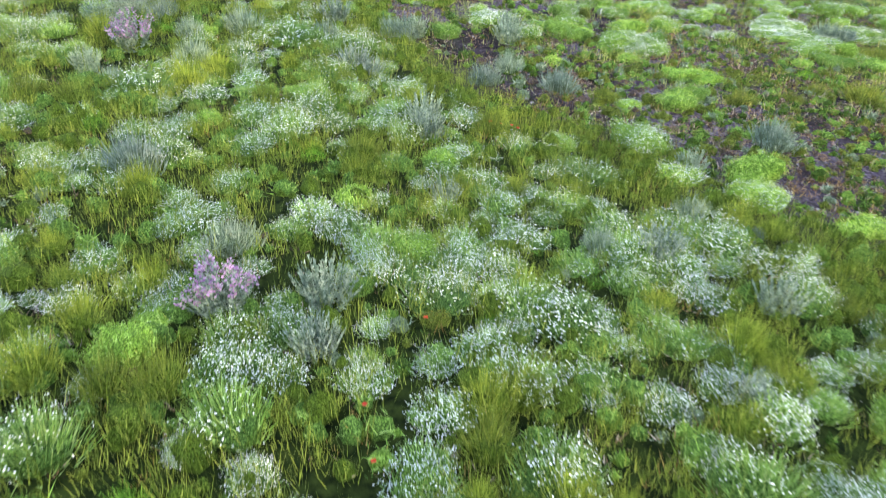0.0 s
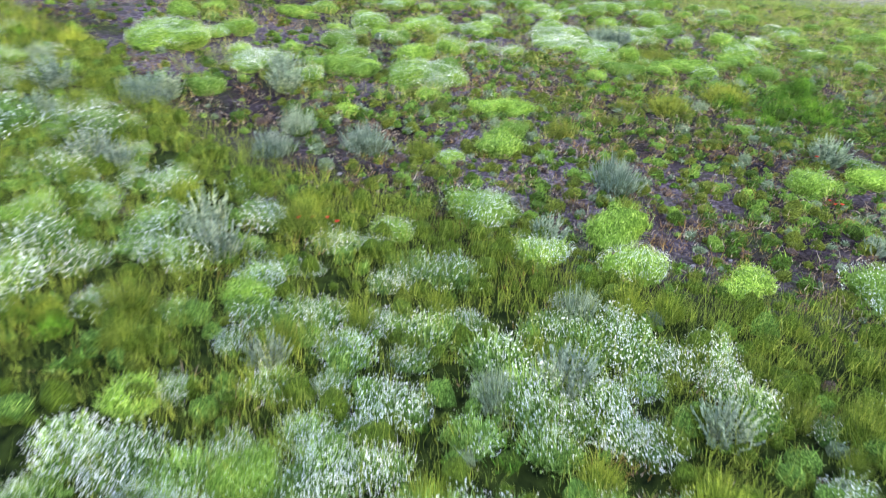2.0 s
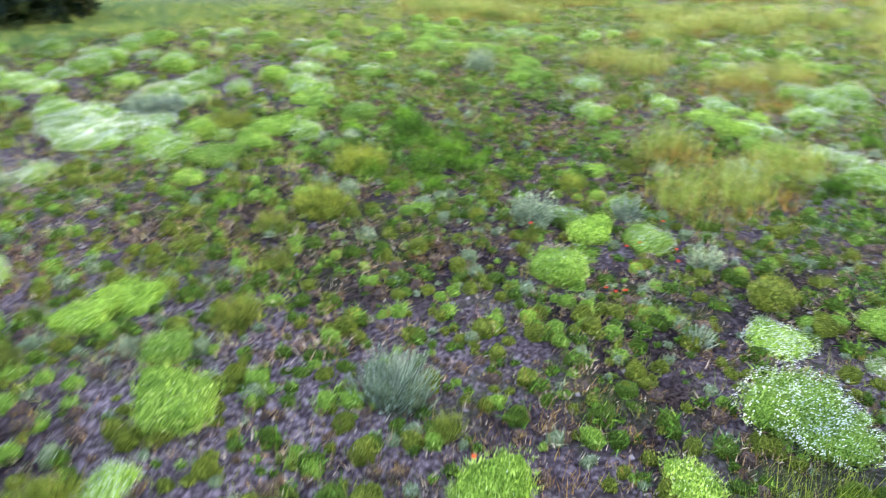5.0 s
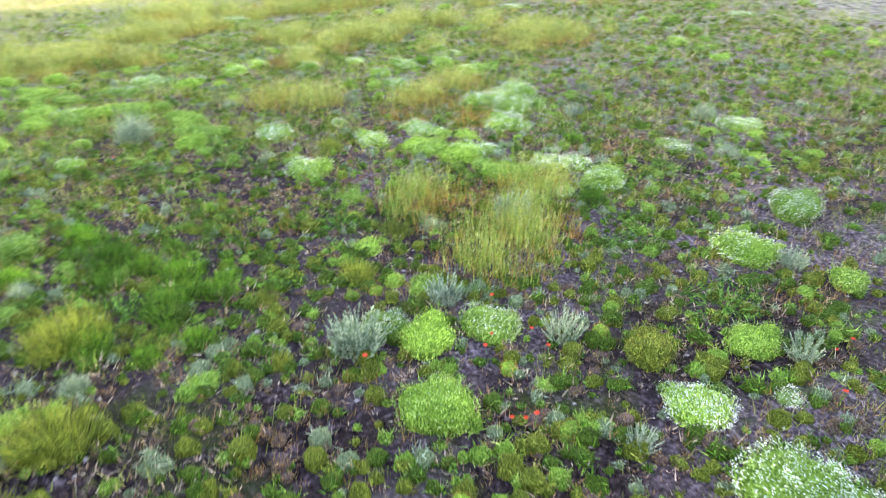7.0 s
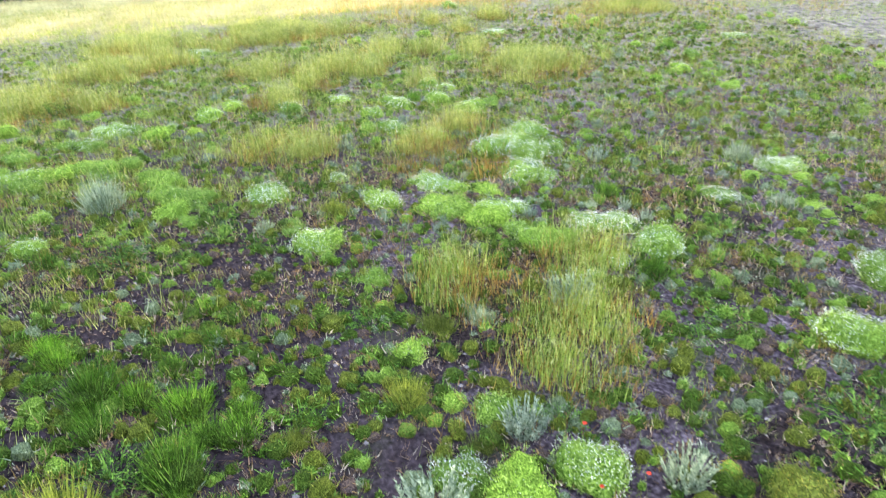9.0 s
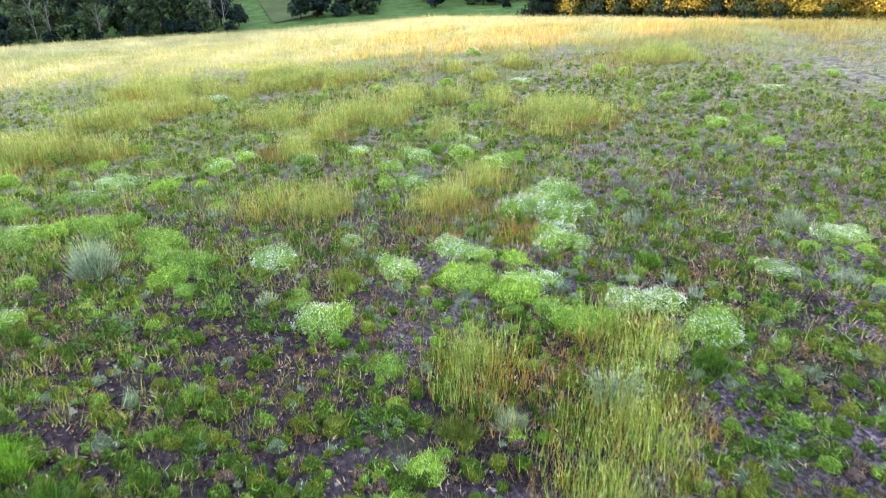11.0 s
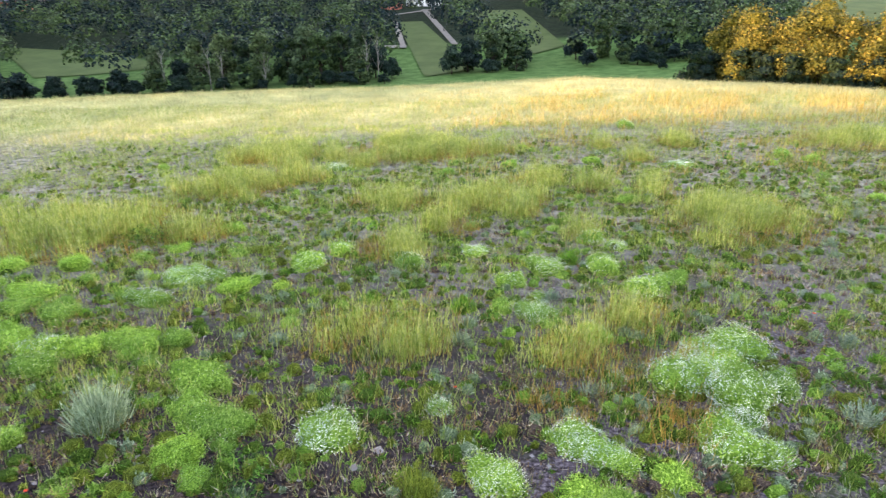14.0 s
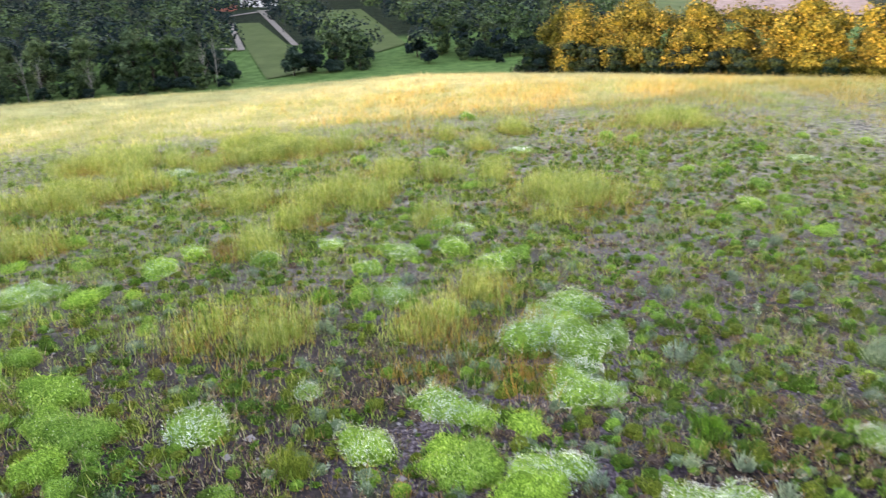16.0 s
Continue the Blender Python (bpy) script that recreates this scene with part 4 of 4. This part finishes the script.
x, y = strewn(32000, 12, 50, -20, 24, lambda x, y: np.clip(.42 + .5 * wave(x, y, 4, 47) + .012 * (x - 20), .1, 1) * sstep(20, 6, y) * np.clip(sstep(15, 20, x) + sstep(8, 3, y), 0, 1))
stuff("tan_dry_grass", [tufts(x, y, 7, .20, .008, 34, spread=.07)], TAN, "thin tan and lilac dry stalks over the stony shoulder", "grass")

# stands of tall pale grass
STANDS = [(22.0, 11.4, 1.05), (21.6, 8.2, .6), (28.3, 19.3, 2.2), (38.9, 17.3, 1.6), (39.5, 11.7, 2.3), (28.9, 2.9, 1.9), (31.0, 9.8, 1.0), (31.1, 12.1, .9), (22.9, 7.0, .6),
          (33.5, 17.3, 1.7), (38.7, -5.1, 1.8), (12.6, 8.2, .8), (13.4, 7.4, .6), (15.3, 7.0, .55), (14.8, 9.1, .6), (26.8, 11.6, .8)]
for _ in range(30):                                  # small clumps strewn over the shoulder
    STANDS.append((rng.uniform(27.5, 41), rng.uniform(1, 20), rng.uniform(.3, .75)))
chunks, olive, heads = [], [], []
for cx, cy, r in STANDS:
    n = int(160 * r * r) + 55
    k = int(7 * r * r) + 4
    which = rng.integers(0, k, n)
    px = (cx + rng.normal(size=k) * r * .52)[which] + rng.normal(size=n) * .2
    py = (cy + rng.normal(size=k) * r * .52)[which] + rng.normal(size=n) * .2
    (chunks if cx > 18 else olive).append(tufts(px, py, 8, .58, .008 if cx < 25 else .013, 16, spread=.12))
    at = np.repeat(np.arange(n), 4)
    tip = lie(px[at], py[at]) + np.stack([rng.normal(size=len(at)) * .11, rng.normal(size=len(at)) * .11, rng.uniform(.26, .66, len(at))], 1)
    heads.append(leaflets(tip, unit(rng.normal(size=tip.shape) + [0, 0, .6]), unit(rng.normal(size=tip.shape) * .3 + [0, 0, 1]), rng.uniform(.05, .11, len(at)), rng.uniform(.008, .017, len(at)) * (1 if cx < 25 else 1.6)))
ochre = []
stuff("grass_seed_heads", heads, SEED_HEAD, "airy pale yellow seed heads over the tall grass stands", "grass")
stuff("olive_stand_grass", olive, SHOULDER_GRASS, "tall olive-green grass in loose stands among the herbs", "grass")
for cx, cy, r in STANDS + [(20.4, 8.4, .8), (19.4, 7.2, .5), (14.2, 8.4, .9), (21.0, 6.6, .6)]:
    n = int(90 * r * r) + 40
    a, d = rng.uniform(0, 6.28, n), r * rng.random(n) ** .5 * 1.2
    ochre.append(tufts(cx + d * np.cos(a), cy + d * np.sin(a), 8, .40, .008, 22, spread=.09))
stuff("ochre_stand_grass", ochre, RUST_GRASS, "rust-orange stalks at the foot of the pale grass stands", "grass")
stuff("tall_pale_grass", chunks, PALE_GRASS, "tall pale yellow-green grass in airy stands", "grass")
x, y = strewn(50000, 14, 60, -26, 40, lambda x, y: np.clip(.32 + .55 * wave(x, y, 6, 37) + .02 * (x - 22), .12, 1) * np.clip(.45 + .55 * sstep(1, 9, y) + sstep(34, 44, x), 0, 1))
stuff("thin_pale_grass", [tufts(x, y, 6, .34, .009, 22, spread=.08)], PALE_GRASS, "thin pale grass scattered over the shoulder", "grass")
x, y = strewn(42000, 17, 47, -16, 27, lambda x, y: np.clip(.42 + .6 * wave(x, y, 3.2, 51), .04, 1) * sstep(16, 24, x + .3 * np.abs(y - 8)) * (.6 + .4 * sstep(1, 10, y)))
stuff("shoulder_grass", [tufts(x, y, 10, .28, .009, 30, spread=.10)], SHOULDER_GRASS, "fresh green grass tufts over the shoulder of the hill", "grass")
x, y = strewn(9000, 0, 26, 12, 30, lambda x, y: np.clip(.3 + .6 * wave(x, y, 4, 44), .05, 1) * sstep(11, 16, y))
stuff("northern_pale_grass", [tufts(x, y, 8, .30, .008, 26, spread=.07)], PALE_GRASS, "thin pale grass between the northern mounds", "grass")
# the hay field on the crest
pale = lambda x, y: sstep(39, 54, x + np.where(y < 8, .12, .45) * (y - 8) + 5 * wave(x, y, 12, 38)) * sstep(128, 108, x)
x, y = strewn(60000, 34, 130, -66, 90, lambda x, y: pale(x, y) * np.clip(1.15 - (x - 40) / 120, .3, 1))
stuff("hay_field", [tufts(x, y, 6, .42, .026, 42, spread=.4)], HAY, "dense pale hay grass over the crest", "grass")
# gold-coloured blades, thickest in the sunlit band to imitate its glow
x, y = strewn(24000, 34, 74, -50, 16, lambda x, y: np.clip(.15 + .6 * wave(x, y, 7, 39) + .4 * sstep(40, 45, x) * sstep(60, 52, x), .04, 1) * sstep(14, 2, y) * sstep(72, 56, x))
stuff("crest_gold_grass", [tufts(x, y, 6, .5, .024, 22, spread=.2)], GOLD_GRASS, "dry grass along the crest, coloured gold to strengthen the sunlit band", "grass")

# stones
x, y = strewn(5000, 0, 34, -4, 22, lambda x, y: (1 - lush(x, y)) * .35 * thin(x, y))
n = len(x)
corner = np.array([[1, 0, .2], [.2, 1, .1], [-.9, .3, .2], [-.2, -1, .15], [.1, .1, .7], [0, 0, -.4]])
tri = np.array([[0, 1, 4], [1, 2, 4], [2, 3, 4], [3, 0, 4], [1, 0, 5], [2, 1, 5], [3, 2, 5], [0, 3, 5]])
size = rng.uniform(.012, .04, (n, 1, 1)) * (1 + 1.2 * (rng.random((n, 1, 1)) < .06))
body = corner[None] * size * rng.uniform(.7, 1.3, (n, 6, 3)) + lie(x, y, .015)[:, None]
stuff("scattered_stones", [(body.reshape(-1, 3), (tri[None] + 6 * np.arange(n)[:, None, None]).reshape(-1, 3))], STONE, "small pale stones lying on the soil", "stones")

# ---------------------------------------------------------------- trees
def tube(a, b, ra, rb, n=6):
    a, b = np.array(a, float), np.array(b, float)
    w = (b - a) / np.linalg.norm(b - a)
    s = np.cross(w, [.3, .9, .1])
    s /= np.linalg.norm(s)
    u = np.cross(w, s)
    k = np.arange(n) / n * 2 * np.pi
    ring = np.cos(k)[:, None] * s + np.sin(k)[:, None] * u
    v = np.concatenate([a + ring * ra, b + ring * rb])
    i = np.arange(n)
    j = (i + 1) % n
    return v, np.concatenate([np.stack([i, j, j + n], 1), np.stack([i, j + n, i + n], 1)])


def crown_cards(blobs, per, size):
    """Many small leaf sprays on and in a set of round masses (centre and radii)."""
    vs = []
    for c, r in blobs:
        w = ways(per, -60, 90)
        p = np.array(c) + w * np.array(r) * (rng.uniform(.62, 1.14, (per, 1)) + .12 * np.sin(9 * w[:, :1] + 7 * w[:, 1:2] + 20 * c[0]))
        vs.append(specks(p, unit(w + rng.normal(size=w.shape) * .4), rng.uniform(size * .6, size * 1.5, per)))
    return merge(*vs)


def make_tree(name, tall, wide, crown, per, card, low, label, group):
    thing = tagged(new(name), label, "tree", group)
    limbs = [tube((0, 0, -.4), (.05 * tall * .3, 0, tall * .45), tall * .028, tall * .018)]
    blobs = []
    for i in range(15):
        a, h = rng.uniform(0, 6.28), rng.uniform(low, low + .3) if i < 6 else rng.uniform(low, .9)
        d = wide * rng.uniform(.25, .62) * (1.15 - .55 * abs(h - .45))
        c = np.array([np.cos(a) * d, np.sin(a) * d, h * tall])
        blobs.append((c, wide * rng.uniform(.16, .42) * np.array([1, 1, .9])))
        limbs.append(tube((.01 * tall, 0, tall * rng.uniform(.18, .42)), c, tall * .012, tall * .004, 5))
    blobs.append((np.array([0, 0, .82 * tall]), wide * np.array([.42, .42, .36])))
    blobs.append((np.array([0, 0, .5 * tall]), wide * np.array([.55, .55, .5])))
    part("trunk", ground_mesh("trunk", *merge(*limbs), [BARK]), thing)
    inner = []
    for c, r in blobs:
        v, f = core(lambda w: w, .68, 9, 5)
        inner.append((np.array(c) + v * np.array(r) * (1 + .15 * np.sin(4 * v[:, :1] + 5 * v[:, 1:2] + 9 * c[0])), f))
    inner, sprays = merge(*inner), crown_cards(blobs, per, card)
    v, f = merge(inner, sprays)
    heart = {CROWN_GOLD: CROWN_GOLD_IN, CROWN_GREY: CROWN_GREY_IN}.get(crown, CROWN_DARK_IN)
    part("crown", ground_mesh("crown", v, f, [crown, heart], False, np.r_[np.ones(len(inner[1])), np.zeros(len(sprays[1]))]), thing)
    return thing


def tree(kind, x, y, size, tall=1.0):
    makes = {
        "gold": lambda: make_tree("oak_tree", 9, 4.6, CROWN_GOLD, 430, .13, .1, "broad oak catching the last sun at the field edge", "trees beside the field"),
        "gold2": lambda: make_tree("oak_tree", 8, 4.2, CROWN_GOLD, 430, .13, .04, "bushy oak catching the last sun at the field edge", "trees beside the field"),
        "hedge": lambda: make_tree("hedge_tree", 5, 3.0, CROWN_BUSH, 110, .2, .02, "bushy tree with leaves darkened as if shaded, in a thick hedge", "trees in the hedge"),
        "edge": lambda: make_tree("dark_tree", 9, 4.4, CROWN_DARK, 110, .36, .15, "dark leafy tree at the foot of the hill", "trees in the valley"),
        "edge2": lambda: make_tree("dark_tree", 11, 4.0, CROWN_MIXED, 110, .36, .08, "tall dark tree at the foot of the hill", "trees in the valley"),
        "poplar": lambda: make_tree("poplar_tree", 12, 3.6, CROWN_GREY, 190, .28, .12, "tall grey-green poplar at the wood's edge", "trees in the valley")}
    plant(("tree", kind), makes[kind], x, y, size, tall, .1)


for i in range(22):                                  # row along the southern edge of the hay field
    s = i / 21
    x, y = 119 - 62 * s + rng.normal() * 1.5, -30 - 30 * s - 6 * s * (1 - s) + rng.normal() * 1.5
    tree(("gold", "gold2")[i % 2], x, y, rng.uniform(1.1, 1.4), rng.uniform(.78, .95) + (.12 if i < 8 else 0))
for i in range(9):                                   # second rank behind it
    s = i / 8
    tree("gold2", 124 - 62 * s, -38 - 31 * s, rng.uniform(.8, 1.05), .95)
for i in range(15):                                  # bushes before its eastern end, their dark leaves standing in for shade
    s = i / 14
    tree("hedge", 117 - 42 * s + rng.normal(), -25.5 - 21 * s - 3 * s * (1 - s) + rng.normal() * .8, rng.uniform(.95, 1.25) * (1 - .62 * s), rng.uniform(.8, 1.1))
for i in range(24):                                  # dark hedge north of the slope
    x = -13 + 33 * i / 23 + rng.normal() * .4
    tree("hedge", x, 29.6 + .12 * (x - 8) + (1.4 if i % 2 else 0) + rng.normal() * .3, rng.uniform(.75, 1.0), rng.uniform(.9, 1.2))


# ---------------------------------------------------------------- valley
def inside(x, y, quad, grow=0.0):
    q = np.array(quad, float)
    c = q.mean(0)
    q = c + (q - c) * (1 + grow / np.linalg.norm(q - c, axis=1, keepdims=True))
    ok = np.ones(np.shape(x), bool)
    turn = np.sign(np.cross(q[1] - q[0], q[2] - q[1]))
    for a, b in zip(q, np.roll(q, -1, 0)):
        ok &= turn * ((b[0] - a[0]) * (y - a[1]) - (b[1] - a[1]) * (x - a[0])) > 0
    return ok


def patch(name, quad, material, label, category, lift=.25, cells=14):
    """A piece of land cover lying on the ground between four corners."""
    q = np.array(quad, float)
    u, w = np.meshgrid(np.linspace(0, 1, cells), np.linspace(0, 1, cells))
    u, w = u[..., None], w[..., None]
    p = ((1 - u) * q[0] + u * q[1]) * (1 - w) + ((1 - u) * q[3] + u * q[2]) * w
    v = lie(p[..., 0], p[..., 1], lift).reshape(-1, 3)
    k = np.arange(cells - 1)[:, None] * cells + np.arange(cells - 1)
    f = np.stack([k, k + 1, k + cells + 1, k + cells], -1).reshape(-1, 4)
    return tagged(new(name, ground_mesh(name, v, f, [material], True)), label, category, kind="structure")


FIELDS = [[(283, 31.5), (281, 22), (190, 5), (180, 17)], [(305, 5), (300, -16), (216, -21), (206, -11)],
          [(251, 162), (241, 118), (214, 91), (203, 124)], [(440, -168), (440, -238), (250, -133), (255, -103)]]
PLOUGH = [(440, -239), (440, -330), (240, -200), (250, -134)]
for quad in FIELDS:
    patch("field", quad, FIELD, "mown green field between the woods", "field")
patch("ploughed_field", PLOUGH, PLOUGHED, "bare brown ploughed field on the far slope", "field")
TRACKS = [[(284, 31.5), (284, 33.5), (226, 26), (225, 24.3)], [(225, 24.5), (229, 24.5), (231, 33), (227, 33)], [(420, 14), (420, 18), (316, 20), (316, 17.5)], [(316, 24), (315, 21.5), (226, 9), (227, 11)],
          [(300, 36), (303, 36), (317, 18), (313, 18)], [(362, 222), (395, 217), (395, 221), (362, 226)]]
for quad in TRACKS:
    patch("track", quad, TRACK, "pale gravel farm track", "track", .4, 8)


def house(x, y, turn, long, deep, tall, wall, label):
    thing = tagged(new("farmhouse"), label, "house", "far farm buildings")
    thing.matrix_basis = pose(x, y, float(terrain(x, y)) - .2, 0, 0, turn)
    a, b = long / 2, deep / 2
    v = [(-a, -b, 0), (a, -b, 0), (a, b, 0), (-a, b, 0), (-a, -b, tall), (a, -b, tall), (a, b, tall), (-a, b, tall), (-a, 0, tall + deep * .3), (a, 0, tall + deep * .3)]
    me = bpy.data.meshes.new("wall")
    me.from_pydata(v, [], [(0, 1, 5, 4), (2, 3, 7, 6), (1, 2, 6, 9, 5), (3, 0, 4, 8, 7)])
    me.materials.append(wall)
    part("wall", me, thing)
    h, o = tall + deep * .3, .5
    v = [(-a - o, -b - o, tall - o * .6), (a + o, -b - o, tall - o * .6), (a + o, 0, h + .15), (-a - o, 0, h + .15), (a + o, b + o, tall - o * .6), (-a - o, b + o, tall - o * .6)]
    v += [(p[0], p[1], p[2] + .25) for p in v]
    me = bpy.data.meshes.new("roof")
    me.from_pydata(v, [], [(0, 1, 2, 3), (3, 2, 4, 5), (9, 8, 7, 6), (11, 10, 8, 9), (0, 6, 7, 1), (5, 4, 10, 11), (1, 7, 8, 2), (2, 8, 10, 4), (0, 3, 9, 6), (3, 5, 11, 9)])
    me.materials.append(ROOF)
    part("roof", me, thing)
    for i in range(4):
        w = bpy.data.meshes.new("window")
        cx, s = -a + long * (i + .5) / 4, .55
        for_side = [(cx - s, -b - .04, 1.1), (cx + s, -b - .04, 1.1), (cx + s, -b - .04, 2.3), (cx - s, -b - .04, 2.3)]
        for_side += [(p[0], p[1] + .1, p[2]) for p in for_side]
        w.from_pydata(for_side, [], [(0, 1, 2, 3), (0, 4, 5, 1), (1, 5, 6, 2), (2, 6, 7, 3), (3, 7, 4, 0)])
        w.materials.append(GLASS)
        part("window", w, thing)


house(326, 37.5, 75, 9, 6, 3.2, WALL, "low red farm building with a slate roof on the far slope")
house(333, 23.5, 80, 14, 7, 3.4, WHITE_WALL, "long white farm building on the far slope")
house(352, 214, 60, 15, 8, 4.2, WALL, "red-brown farmhouse with a slate roof beside the woods")

# trees along the near edge of the woods
for x, y, kind, s in ((176, 104, "edge", .8), (178, 110, "edge", .9), (181, 99, "edge", .65), (184, 93, "edge", .6), (187, 87, "edge", .7), (186, 116, "edge", .9), (176, 122, "edge", .9),
                      (190, 80, "poplar", .95), (193, 75, "edge", .8), (190, 70, "poplar", 1.1), (193, 65, "poplar", 1.15), (194, 60, "edge2", 1.0), (191, 55, "poplar", 1.1),
                      (196, 51, "edge2", 1.0), (193, 46, "poplar", 1.2), (192, 41, "edge2", 1.1), (195, 37, "edge2", 1.1), (193, 33, "poplar", 1.1), (196, 29, "edge", .9), (198, 25, "edge", .6),
                      (200, 11, "edge", .8), (203, 7, "edge", .95), (206, 2, "edge2", .9), (210, -3, "edge2", .9), (212, -8, "edge", .7), (214, -22, "edge", .8), (216, -27, "edge2", .9),
                      (212, -32, "edge2", .9), (210, -38, "poplar", .8), (214, -44, "edge2", .9), (210, -50, "edge", .9), (206, -56, "edge2", .9), (192, -38, "edge", .3)):
    tree(kind, x - (13 if y > 26 else 18) + rng.normal() * .5, y + rng.normal() * .5, s)


for i in range(46):
    y = 118 - 178 * i / 45
    if not 9 < y < 25 and not -21 < y < -6:
        tree(("edge", "edge2", "edge")[i % 3], (171 if y > 26 else 184) + rng.uniform(-1, 4) + (6 if y > 90 else 0), y + rng.normal(), rng.uniform(.4, .75), rng.uniform(.6, .85))


def bare_tree(x, y, tall):
    thing = tagged(new("bare_tree"), "leafless pale grey tree at the wood's edge", "tree", "bare trees in the valley")
    thing.matrix_basis = pose(x, y, float(terrain(x, y)) - .2)
    rods = [tube((0, 0, -.3), (.1, .1, tall * .9), .13, .03)]
    for i in range(14):
        h, a, l = rng.uniform(.25, .85) * tall, rng.uniform(0, 6.28), rng.uniform(.12, .3) * tall
        rods.append(tube((.05, .05, h), (np.cos(a) * l * .6, np.sin(a) * l * .6, h + l), .05, .02, 4))
    part("trunk", ground_mesh("trunk", *merge(*rods), [PALE_BARK]), thing)


for x, y, tall in ((188, 30, 11), (188, 27.5, 10), (187, 66, 10), (187, 63, 9), (186, 53, 9), (188, 77, 10)):
    bare_tree(x - 13, y, tall)

# the woods themselves
x, y = rng.uniform(182, 560, 6400), rng.uniform(-300, 330, 6400)
keep = (np.abs(y - 8) < 30 + .62 * x) & (rng.random(len(x)) < np.where(x < 330, .95, .6))
keep &= ~((x < 214) & (y < 26) & (y > 8)) & ~((x < 222) & (y < -8) & (y > -21))
for quad in FIELDS:
    keep &= ~inside(x, y, quad, 3.5)
for quad in TRACKS:
    keep &= ~inside(x, y, quad, 4.0)
keep &= ~inside(x, y, PLOUGH, 3)
keep &= (np.hypot(x - 320, y - 37) > 13) & (np.hypot(x - 327, y - 24) > 14) & (np.hypot(x - 352, y - 214) > 16)
keep &= y - 10 > -.46 * (x - 12)
keep &= x > np.where(y > 26, 182, 188) + .25 * np.abs(y - 60) * (y > 100)
x, y = x[keep], y[keep]
tall, wide, sort = rng.uniform(6, 12, len(x)), rng.uniform(2.6, 4.6, len(x)), rng.random(len(x)) + .25 * wave(x, y, 45, 61) - .0006 * (x - 250)
for name, low, high, crown, label in (("far_dark_woods", -9, .5, CROWN_DARK, "dense dark woods covering the far slope, leaves blued for distant haze"),
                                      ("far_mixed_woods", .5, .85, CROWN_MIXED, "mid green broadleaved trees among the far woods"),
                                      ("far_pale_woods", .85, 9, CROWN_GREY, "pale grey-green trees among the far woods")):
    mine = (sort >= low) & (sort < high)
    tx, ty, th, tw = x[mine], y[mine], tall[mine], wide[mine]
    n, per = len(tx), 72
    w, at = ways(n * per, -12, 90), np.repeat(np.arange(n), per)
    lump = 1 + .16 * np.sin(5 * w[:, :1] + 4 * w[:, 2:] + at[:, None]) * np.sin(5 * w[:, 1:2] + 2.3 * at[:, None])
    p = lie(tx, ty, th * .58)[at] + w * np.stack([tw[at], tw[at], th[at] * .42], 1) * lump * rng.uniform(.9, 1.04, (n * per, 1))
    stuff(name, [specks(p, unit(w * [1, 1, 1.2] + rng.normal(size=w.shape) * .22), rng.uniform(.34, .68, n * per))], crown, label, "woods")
